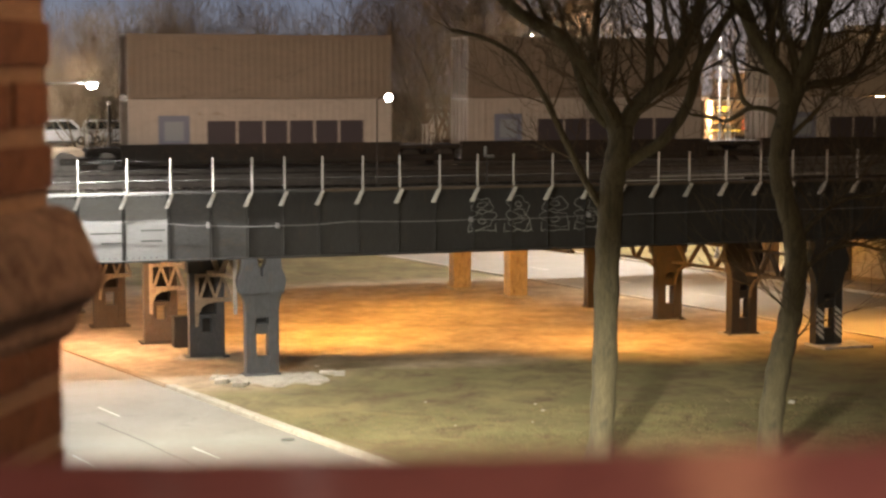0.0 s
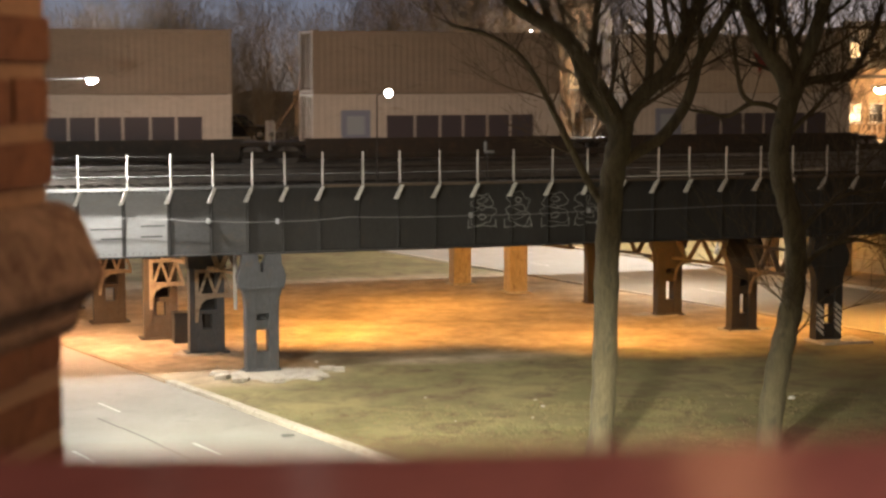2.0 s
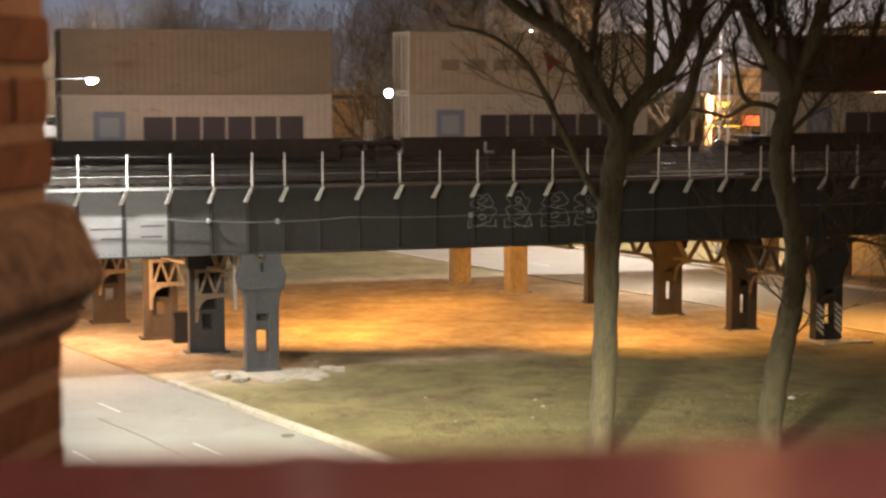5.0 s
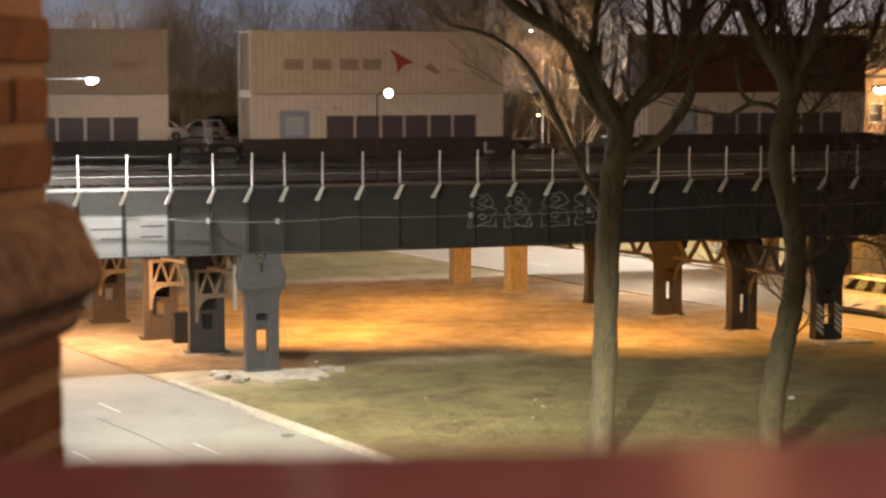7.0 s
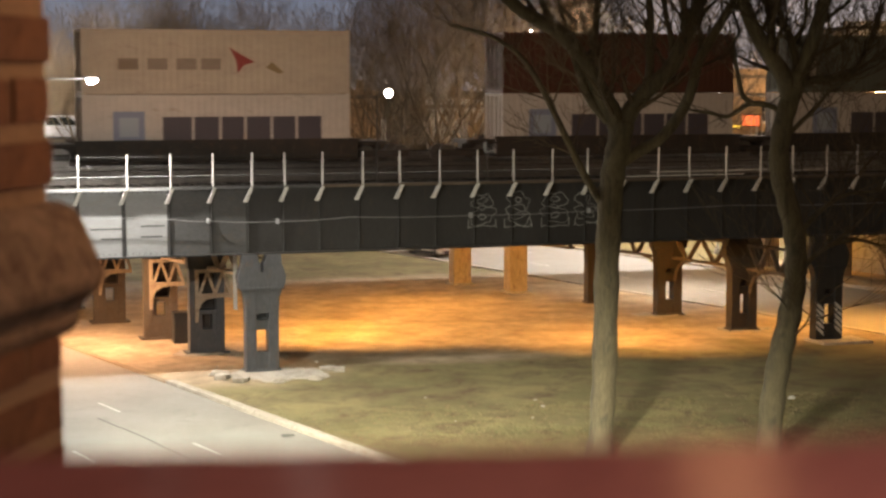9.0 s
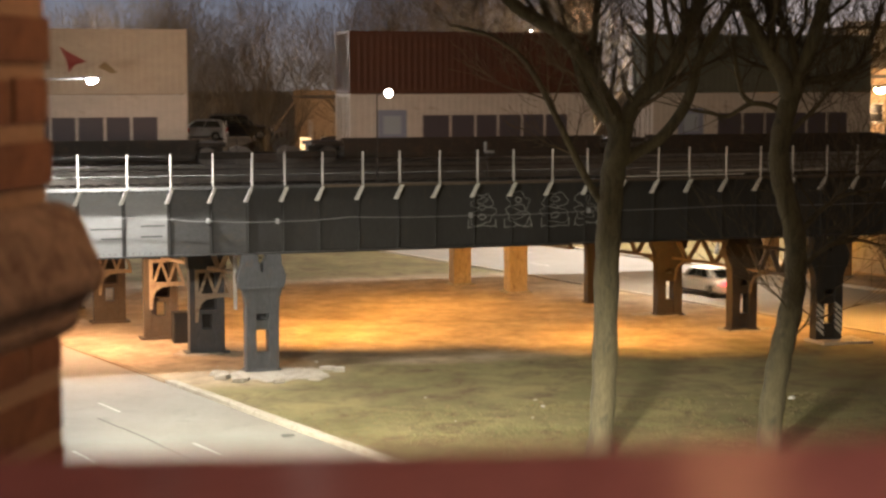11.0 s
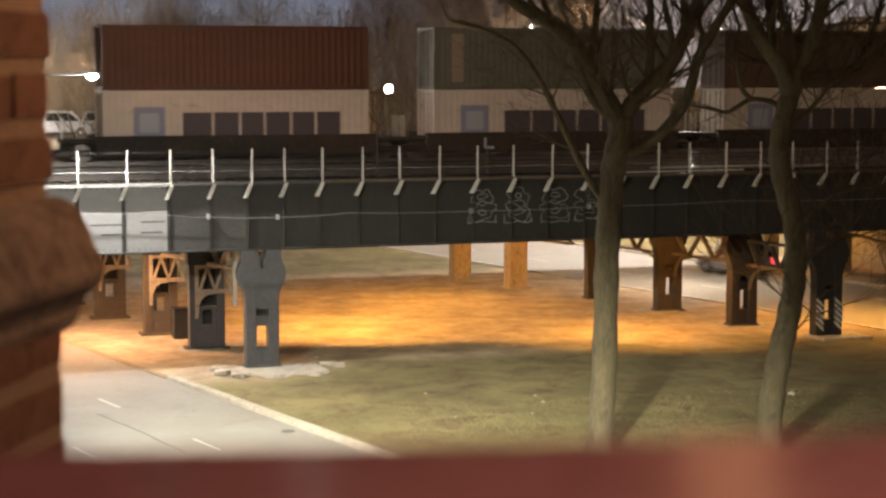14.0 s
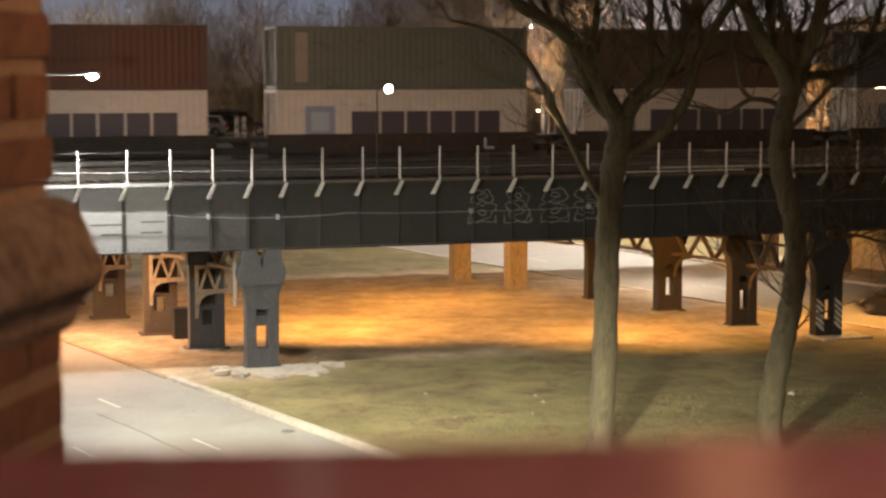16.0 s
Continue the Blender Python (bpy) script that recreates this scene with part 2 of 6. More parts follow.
SODIUM_GLASS = plain("sodium_glass_lit", (0.9, 0.6, 0.3), 0.3, 0, (1.0, 0.6, 0.25), 7.0)
BRIGHT_SODIUM = plain("bright_sodium_glass_lit", (0.9, 0.7, 0.4), 0.3, 0, (1.0, 0.72, 0.38), 40.0)
LAMP_METAL = surface("lamp_metal", (0.25, 0.25, 0.25), (0.36, 0.36, 0.35), 3, 0.5, metal=0.6)


# ---- mesh helpers ----
class Shape:
    """Gathers corners and faces of one mesh."""

    def __init__(self):
        self.v, self.f = [], []

    def hexa(self, p):
        """Eight corners: four below, then four above, both the same way round."""
        k = len(self.v)
        self.v += [tuple(q) for q in p]
        self.f += [tuple(k + i for i in q) for q in ((3, 2, 1, 0), (4, 5, 6, 7), (0, 1, 5, 4), (1, 2, 6, 5), (2, 3, 7, 6), (3, 0, 4, 7))]
        return self

    def box(self, x0, x1, y0, y1, z0, z1, m=None):
        p = [Vector(q) for q in ((x0, y0, z0), (x1, y0, z0), (x1, y1, z0), (x0, y1, z0), (x0, y0, z1), (x1, y0, z1), (x1, y1, z1), (x0, y1, z1))]
        return self.hexa([m @ q for q in p] if m else p)

    def skew(self, s0, s1, t0, t1, z0, z1, o=(0, 0, 0)):
        c = Vector(o)
        return self.hexa([c + rel(s, t, z) for z in (z0, z1) for s, t in ((s0, t0), (s1, t0), (s1, t1), (s0, t1))])

    def tube(self, path, radii, n=8, cap=True):
        path = [Vector(p) for p in path]
        k0 = len(self.v)
        for i, p in enumerate(path):
            d = (path[min(i + 1, len(path) - 1)] - path[max(i - 1, 0)])
            d = d.normalized() if d.length > 1e-9 else UP.copy()
            a = d.cross(Vector((0.31, 0.95, 0.12))).normalized()
            b = d.cross(a)
            r = radii[i] if isinstance(radii, (list, tuple)) else radii
            self.v += [tuple(p + (a * math.cos(6.28319 * j / n) + b * math.sin(6.28319 * j / n)) * r) for j in range(n)]
        for i in range(len(path) - 1):
            for j in range(n):
                q = k0 + i * n
                self.f.append((q + j, q + (j + 1) % n, q + n + (j + 1) % n, q + n + j))
        if cap:
            self.f.append(tuple(range(k0 + n - 1, k0 - 1, -1)))
            self.f.append(tuple(range(len(self.v) - n, len(self.v))))
        return self

    def extrude(self, outline, depth, m):
        """A flat outline in local x, z pushed along local y by depth, placed by m."""
        k, n = len(self.v), len(outline)
        self.v += [tuple(m @ Vector((x, 0, z))) for x, z in outline] + [tuple(m @ Vector((x, depth, z))) for x, z in outline]
        self.f += [tuple(range(k, k + n)), tuple(range(k + 2 * n - 1, k + n - 1, -1))]
        self.f += [(k + i, k + n + i, k + n + (i + 1) % n, k + (i + 1) % n) for i in range(n)]
        return self

    def ring(self, c, axis, r0, r1, h, n=20):
        """A tyre-like ring round an axis."""
        axis = Vector(axis).normalized()
        a = axis.orthogonal().normalized()
        b = axis.cross(a)
        prof = ((r0, -h), (r1 - h * 0.25, -h), (r1, -h * 0.7), (r1, h * 0.7), (r1 - h * 0.25, h), (r0, h))
        k = len(self.v)
        for j in range(n):
            d = a * math.cos(6.28319 * j / n) + b * math.sin(6.28319 * j / n)
            self.v += [tuple(Vector(c) + d * r + axis * z) for r, z in prof]
        for j in range(n):
            for i in range(6):
                q, p = k + j * 6, k + (j + 1) % n * 6
                self.f.append((q + i, p + i, p + (i + 1) % 6, q + (i + 1) % 6))
        return self

    def mesh(self, name, material, smooth=False):
        me = bpy.data.meshes.new(name)
        me.from_pydata(self.v, [], self.f)
        me.materials.append(material)
        bm = bmesh.new()
        bm.from_mesh(me)
        bmesh.ops.recalc_face_normals(bm, faces=bm.faces)
        if smooth:
            for f in bm.faces:
                f.smooth = True
        bm.to_mesh(me)
        bm.free()
        return me


def part(name, sh, material, parent, label="", smooth=False, bevel=0.0, m=None):
    o = new(name, sh.mesh(name, material, smooth))
    o.parent = parent
    if m is not None:
        o.matrix_basis = m
    if bevel:
        b = o.modifiers.new("bevel", "BEVEL")
        b.width, b.segments, b.limit_method = bevel, 2, "ANGLE"
    return tagged(o, label)


def share(name, me, parent, m):
    o = new(name, me)
    o.parent = parent
    o.matrix_basis = m
    return o


def thing(name, place, label, category, group="", kind=""):
    o = new(name)
    o.empty_display_size = 0.3
    o.matrix_basis = place if isinstance(place, Matrix) else Matrix.Translation(place)
    return tagged(o, label, category, group, kind)


def single(name, sh, material, label, category, kind="", smooth=False, bevel=0.0):
    o = new(name, sh.mesh(name, material, smooth))
    if bevel:
        b = o.modifiers.new("bevel", "BEVEL")
        b.width, b.segments, b.limit_method = bevel, 2, "ANGLE"
    return tagged(o, label, category, "", kind)


# ---- ground and roads ----
def build_ground():
    xs = [-900, -400, -200, -110] + [-70 + 2.0 * i for i in range(76)] + [95, 130, 200, 400, 900]
    ys = [-300, -60, 0] + [20 + 2.0 * i for i in range(66)] + [165, 200, 300, 600, 1500]
    sh = Shape()
    for y in ys:
        for x in xs:
            d = Vector((x, y, 0)) - ORIGIN
            det = U.x * W.y - U.y * W.x
            s = (d.x * W.y - d.y * W.x) / det
            z = 0.0
            if -3.9 < s < 28.3 and 20 < y < 150:
                edge = min(1.0, (s + 3.9) / 4, (28.3 - s) / 4)
                z = 0.02 + 0.02 * edge + 0.05 * edge * noise.noise(Vector((x * 0.09, y * 0.09, 3.0)))
            elif s < -16.2 or s > 41:
                z = 0.1
            else:
                z = -0.03
            sh.v.append((x, y, z + GZ))
    n = len(xs)
    for j in range(len(ys) - 1):
        for i in range(n - 1):
            sh.f.append((j * n + i, j * n + i + 1, (j + 1) * n + i + 1, (j + 1) * n + i))
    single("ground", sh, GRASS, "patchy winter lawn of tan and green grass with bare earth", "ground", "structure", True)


def strip(name, s0, s1, t0, t1, z, material, label, category, steps=60):
    sh = Shape()
    for i in range(steps + 1):
        t = t0 + (t1 - t0) * i / steps
        sh.v += [tuple(at(s0, t, z)), tuple(at(s1, t, z))]
        if i:
            k = 2 * i
            sh.f.append((k - 2, k - 1, k + 1, k))
    return single(name, sh, material, label, category, "structure")


build_ground()
NEAR_ROAD = strip("road", -15.87, -4.5, -120, 420, GZ + 0.02, ROAD, "worn grey boulevard roadway with faded lane dashes", "road")
FAR_ROAD = strip("road", 28.87, 40.37, -160, 420, GZ + 0.02, ROAD, "pale grey roadway beyond the viaduct, brightly lit", "road")


def kerb(s0, s1, t0, t1, high=0.16):
    sh = Shape()
    r = random.Random(int(s0 * 10))
    t = t0
    while t < t1:
        n = 3.0
        h = high + r.uniform(-0.012, 0.012)
        sh.skew(s0 + r.uniform(-0.015, 0.015), s1, t, t + n - 0.015, -0.2, h)
        t += n
    return sh


o_ = single("kerb", kerb(-4.5, -4.13, -67.6, -1.6), CONCRETE, "worn concrete kerb along the near road", "kerb", "structure", bevel=0.03)
o_.location = at(0, 0, GZ)
o_ = single("kerb", kerb(-16.17, -15.87, -60, 92), CONCRETE, "worn concrete kerb along the near road", "kerb", "structure", bevel=0.03)
o_.location = at(0, 0, GZ)
o_ = single("kerb", kerb(28.51, 28.87, -60, 104, 0.07), CONCRETE, "pale concrete kerb along the far road", "kerb", "structure", bevel=0.03)
o_.location = at(0, 0, GZ)
o_ = single("kerb", kerb(40.37, 40.68, -60, 104), CONCRETE, "pale concrete kerb along the far road", "kerb", "structure", bevel=0.03)
o_.location = at(0, 0, GZ)


# past its end the kerb lies almost buried under washed-out earth
o_ = single("kerb", Shape().skew(-4.5, -4.2, -1.58, 30, -0.2, 0.07), DIRT, "kerb almost buried under washed-out earth", "kerb", "structure", bevel=0.03)
o_.location = at(0, 0, GZ)


def lane_dashes():
    me = Shape().skew(-0.05, 0.05, 0, 2.0, 0, 0.006).mesh("lane_dash", PAINT_LINE)
    for parent, ss, t0 in ((NEAR_ROAD, (-8.18, -11.88), -6.94), (FAR_ROAD, (32.7, 36.5), -6.94)):
        for s in ss:
            for i in range(-4, 12):
                share("lane_dash", me, parent, Matrix.Translation(at(s, t0 + 8.06 * i, GZ + 0.022)))
    r = random.Random(5)
    sh = Shape()
    for s0, t0, t1 in ((-9.2, -19, -8.4), (-9.73, 1.5, 15.9), (-6.36, -60, -16.8)):
        t, s = t0, s0
        while t < t1:
            n = s0 + 0.03 * math.sin(t * 0.9) + r.uniform(-0.02, 0.02)
            sh.hexa([rel(s - 0.03, t, 0.0), rel(s + 0.03, t, 0.0), rel(n + 0.03, t + 0.8, 0.0), rel(n - 0.03, t + 0.8, 0.0),
                     rel(s - 0.03, t, 0.004), rel(s + 0.03, t, 0.004), rel(n + 0.03, t + 0.8, 0.004), rel(n - 0.03, t + 0.8, 0.004)])
            s, t = n, t + 0.8
    part("tar_seam", sh, TAR, NEAR_ROAD, m=Matrix.Translation(at(0, 0, GZ + 0.022)))
    cover = Shape().tube([(0, 0, 0), (0, 0, 0.012)], 0.22, 20)
    part("manhole_cover", cover, TAR, NEAR_ROAD, "dark iron cover", m=Matrix.Translation(at(-5.04, -12.77, GZ + 0.02)))


lane_dashes()


def ground_material():
    """Lawn that gives way to bare earth under and along the viaduct."""
    n, l = GRASS.node_tree.nodes, GRASS.node_tree.links
    b = n["Principled BSDF"]
    lawn = b.inputs["Base Color"].links[0].from_socket
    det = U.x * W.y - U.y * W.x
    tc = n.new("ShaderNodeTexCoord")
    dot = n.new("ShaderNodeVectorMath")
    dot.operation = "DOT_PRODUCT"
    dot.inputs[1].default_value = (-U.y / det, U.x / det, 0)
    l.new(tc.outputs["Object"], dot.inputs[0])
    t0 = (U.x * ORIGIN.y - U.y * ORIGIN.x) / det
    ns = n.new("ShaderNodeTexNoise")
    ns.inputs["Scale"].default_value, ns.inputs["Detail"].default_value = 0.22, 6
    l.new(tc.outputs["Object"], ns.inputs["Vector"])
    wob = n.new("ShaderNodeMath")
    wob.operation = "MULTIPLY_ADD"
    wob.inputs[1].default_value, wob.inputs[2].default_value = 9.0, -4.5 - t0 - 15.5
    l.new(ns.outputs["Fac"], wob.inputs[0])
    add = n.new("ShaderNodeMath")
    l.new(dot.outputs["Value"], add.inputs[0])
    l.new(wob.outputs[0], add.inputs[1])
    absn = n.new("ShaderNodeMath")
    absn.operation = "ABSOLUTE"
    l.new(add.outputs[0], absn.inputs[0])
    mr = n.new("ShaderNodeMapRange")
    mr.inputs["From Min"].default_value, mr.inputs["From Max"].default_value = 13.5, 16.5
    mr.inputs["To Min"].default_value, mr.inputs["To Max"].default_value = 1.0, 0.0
    l.new(absn.outputs[0], mr.inputs["Value"])
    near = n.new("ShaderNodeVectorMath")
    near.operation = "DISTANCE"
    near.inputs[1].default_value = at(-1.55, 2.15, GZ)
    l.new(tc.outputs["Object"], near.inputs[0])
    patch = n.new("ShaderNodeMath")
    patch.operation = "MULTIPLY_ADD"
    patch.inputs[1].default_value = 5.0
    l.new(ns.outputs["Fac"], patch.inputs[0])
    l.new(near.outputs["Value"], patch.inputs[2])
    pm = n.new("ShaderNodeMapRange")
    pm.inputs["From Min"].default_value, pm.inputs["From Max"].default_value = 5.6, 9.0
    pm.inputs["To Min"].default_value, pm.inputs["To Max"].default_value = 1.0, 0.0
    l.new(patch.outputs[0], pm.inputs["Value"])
    either = n.new("ShaderNodeMath")
    either.operation = "MAXIMUM"
    l.new(mr.outputs[0], either.inputs[0])
    l.new(pm.outputs[0], either.inputs[1])
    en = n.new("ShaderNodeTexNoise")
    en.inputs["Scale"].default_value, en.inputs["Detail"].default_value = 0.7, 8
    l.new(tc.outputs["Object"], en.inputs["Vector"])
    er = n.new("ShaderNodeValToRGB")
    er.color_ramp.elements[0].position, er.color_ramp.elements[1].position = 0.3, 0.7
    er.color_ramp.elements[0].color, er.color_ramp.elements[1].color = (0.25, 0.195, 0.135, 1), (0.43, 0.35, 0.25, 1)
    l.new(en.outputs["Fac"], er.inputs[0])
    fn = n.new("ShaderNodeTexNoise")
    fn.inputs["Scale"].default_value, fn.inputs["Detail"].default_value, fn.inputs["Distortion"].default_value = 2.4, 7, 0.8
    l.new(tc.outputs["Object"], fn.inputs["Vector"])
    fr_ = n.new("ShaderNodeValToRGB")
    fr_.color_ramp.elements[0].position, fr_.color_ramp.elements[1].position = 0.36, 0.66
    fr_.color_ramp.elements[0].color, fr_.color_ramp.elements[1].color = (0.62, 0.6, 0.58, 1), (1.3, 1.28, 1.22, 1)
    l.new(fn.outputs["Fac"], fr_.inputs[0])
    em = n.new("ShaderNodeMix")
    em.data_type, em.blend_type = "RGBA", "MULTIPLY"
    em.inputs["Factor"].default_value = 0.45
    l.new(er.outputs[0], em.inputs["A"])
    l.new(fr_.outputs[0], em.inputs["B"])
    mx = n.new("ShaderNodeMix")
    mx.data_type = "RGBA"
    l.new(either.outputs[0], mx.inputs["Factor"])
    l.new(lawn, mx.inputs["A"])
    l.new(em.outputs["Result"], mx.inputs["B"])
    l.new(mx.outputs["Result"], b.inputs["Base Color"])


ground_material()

# ---- viaduct ----
GIRDER_Z0, GIRDER_Z1, POST_Z, RAIL_Z = 4.4, 6.9, 8.25, 7.14
VIADUCT = thing("viaduct", ORIGIN, "dark riveted steel railway viaduct on columned bents over a boulevard", "railway bridge")
POSTS = [-15.6, -13.9, -12.2, -10.5, -8.77, -7.06, -5.35, -3.64, -2.03, -0.61, 0.78, 2.21, 3.8, 5.42, 6.96, 8.59, 10.18, 11.74, 13.38, 14.95, 16.45, 17.99,
         19.6, 21.2, 22.83, 24.34, 25.9, 27.5, 29.1, 30.7, 32.3, 33.9, 35.5]


def build_girder():
    s0, s1 = -16.0, 36.5
    # web colour steps from dark to pale, painting in the lamplight at its left
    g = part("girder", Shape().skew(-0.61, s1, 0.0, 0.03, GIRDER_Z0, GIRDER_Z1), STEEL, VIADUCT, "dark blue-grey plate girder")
    part("girder", Shape().skew(-3.64, -0.61, 0.0, 0.03, GIRDER_Z0, GIRDER_Z1), STEEL_MID_GREY, VIADUCT, "plate girder panel in mid grey, painted as half lit")
    part("girder", Shape().skew(s0, -3.64, 0.0, 0.03, GIRDER_Z0, GIRDER_Z1), STEEL_PALE, VIADUCT, "plate girder end painted pale as lit by the street lamp")
    part("top_flange", Shape().skew(s0, s1, -0.3, 0.3, GIRDER_Z1, GIRDER_Z1 + 0.07), STEEL, g, bevel=0.01)
    part("bottom_flange", Shape().skew(s0, s1, -0.24, 0.26, GIRDER_Z0 - 0.06, GIRDER_Z0), STEEL, g, bevel=0.01)
    # edge strip lengths likewise hold the fading lamplight in their colour
    part("edge_angle", Shape().skew(s0, -3.64, -0.34, -0.3, GIRDER_Z1 - 0.02, GIRDER_Z1 + 0.1), STEEL_PALE, g, "edge strip painted pale as lit by the street lamp")
    part("edge_angle", Shape().skew(-3.64, 2.2, -0.34, -0.3, GIRDER_Z1 - 0.02, GIRDER_Z1 + 0.1), STEEL_MID_GREY, g, "edge strip in mid grey, painted as half lit")
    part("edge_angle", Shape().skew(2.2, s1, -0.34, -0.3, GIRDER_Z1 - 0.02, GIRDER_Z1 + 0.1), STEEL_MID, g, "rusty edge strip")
    stiff = Shape().skew(-0.07, 0.07, -0.02, 0.0, GIRDER_Z0, GIRDER_Z1).skew(-0.012, 0.012, -0.1, -0.02, GIRDER_Z0, GIRDER_Z1)
    me = stiff.mesh("stiffener", STEEL)
    for s in POSTS:
        share("stiffener", me, g, Matrix.Translation(rel(s, 0)))
    riv = Shape()
    for i in range(int((s1 - s0) / 0.22)):
        for z in (GIRDER_Z0 + 0.1, GIRDER_Z1 - 0.1):
            c = rel(s0 + 0.22 * i, -0.004, z)
            riv.box(c.x - 0.018, c.x + 0.018, c.y - 0.012, c.y + 0.02, c.z - 0.018, c.z + 0.018)
    tagged(part("rivets", riv, STEEL, g), kind="stuff")
    # hand rail posts on knee brackets, with three wires
    post = Shape().skew(-0.03, 0.03, -0.33, -0.28, GIRDER_Z1 + 0.05, POST_Z).skew(-0.038, -0.026, -0.38, -0.28, GIRDER_Z1 - 0.02, POST_Z)
    pm = post.mesh("post", POST_WHITE)
    br = Shape()
    br.hexa([rel(-0.2, -0.2, 6.36), rel(-0.08, -0.2, 6.36), rel(-0.08, -0.04, 6.36), rel(-0.2, -0.04, 6.36),
             rel(-0.05, -0.4, 6.93), rel(0.06, -0.4, 6.93), rel(0.06, -0.3, 6.93), rel(-0.05, -0.3, 6.93)])
    bm_ = br.mesh("bracket", POST_WHITE)
    rail = part("railing", Shape().tube([rel(s0, -0.3, 7.42), rel(s1, -0.3, 7.42)], 0.014, 6), STEEL_PALE, VIADUCT, "white steel posts with thin wires along the deck edge")
    part("wire", Shape().tube([rel(s0, -0.3, 7.8), rel(s1, -0.3, 7.8)], 0.008, 6), STEEL, rail)
    part("wire", Shape().tube([rel(s0, -0.3, 8.15), rel(s1, -0.3, 8.15)], 0.008, 6), STEEL, rail)
    for i, s in enumerate(POSTS):
        share("post", pm, rail, Matrix.Translation(rel(s, 0)) @ pose(0, 0, 0, 0, 0.5 * math.sin(i * 2.3)))
        share("bracket", bm_, rail, Matrix.Translation(rel(s, 0)))
    # slack cable on the web
    knots = ((-15, 5.85), (-7, 5.92), (-5.2, 5.88), (-3.6, 5.78), (-2.2, 5.68), (0.5, 5.6), (3.3, 5.7), (8.4, 5.64), (13.5, 5.7), (20, 5.78), (27, 5.72), (36, 5.8))
    pts = []
    for (sa, za), (sb, zb) in zip(knots, knots[1:]):
        for k in range(6):
            f = k / 6
            pts.append(rel(sa + (sb - sa) * f, -0.26, za + (zb - za) * f - 0.04 * math.sin(f * math.pi)))
    cable = part("cable", Shape().tube(pts, 0.014, 6), STEEL_PALE, VIADUCT, "slack pale cable clipped along the girder")
    clip = Shape().skew(-0.015, 0.015, -0.28, 0, -0.1, 0.1).skew(-0.05, 0.05, -0.29, -0.26, -0.02, 0.02).mesh("clip", STEEL_PALE)
    for s, z in ((-2.2, 5.68), (0.5, 5.6), (8.4, 5.64), (13.5, 5.7)):
        share("clip", clip, cable, Matrix.Translation(rel(s, 0, z)))
    for sa, sb, z in ((14.9, 20.4, 7.08), (16.1, 21.6, 7.24), (22.7, 24.2, 7.22)):
        part("conduit", Shape().tube([rel(sa, -0.36, z), rel(sb, -0.36, z + 0.02)], 0.028, 6), POST_WHITE, VIADUCT, "pale conduit length on the deck edge")
    # faint lettering plate lines on the pale end of the girder
    for s, z, n in ((-6.6, 5.42, 1.3), (-6.2, 5.05, 0.9), (-4.7, 5.5, 0.9), (-4.7, 5.1, 0.8)):
        part("faded_bar", Shape().skew(s, s + n, -0.006, 0, z, z + 0.06), STEEL_MID_GREY, g, "faded dark painted bar")


build_girder()


def build_deck():
    t1 = 31.0
    d = part("deck", Shape().skew(-90, 95, 0.35, t1, 6.25, 6.72), DECK, VIADUCT, "dark ballasted deck")
    part("ballast", Shape().skew(-90, 95, 0.9, t1 - 0.6, 6.72, 6.9), BALLAST, d)
    part("rear_girder", Shape().skew(-90, 95, t1, t1 + 0.05, GIRDER_Z0 + 0.6, 7.0), STEEL, VIADUCT)
    part("girder", Shape().skew(-90, -16.0, 0.0, 0.05, GIRDER_Z0, GIRDER_Z1), STEEL_PALE, VIADUCT)
    part("girder", Shape().skew(36.5, 95, 0.0, 0.05, GIRDER_Z0, GIRDER_Z1), STEEL, VIADUCT)
    beams = Shape()
    for i in range(60):
        beams.skew(-88 + 3.0 * i, -87.7 + 3.0 * i, 0.4, t1, 5.75, 6.25)
    tagged(part("floor_beams", beams, STEEL_BROWN, d), kind="stuff")
    ties = Shape()
    for tc_ in (3.4, 8.6, 13.93, 19.2, 24.6):
        for i in range(200):
            s = -42 + 0.55 * i
            ties.skew(s, s + 0.24, tc_ - 1.35, tc_ + 1.35, 6.88, 6.98)
    tagged(part("sleeper_bed", ties, BALLAST, d), kind="stuff")
    for tc_ in (3.4, 8.6, 13.93, 19.2, 24.6):
        for side in (-0.74, 0.74):
            c = tc_ + side
            part("rail", Shape().skew(-90, 95, c - 0.07, c + 0.07, 6.98, 7.0).skew(-90, 95, c - 0.012, c + 0.012, 7.0, 7.1).skew(-90, 95, c - 0.036, c + 0.036, 7.1, RAIL_Z), RAIL, d)


build_deck()


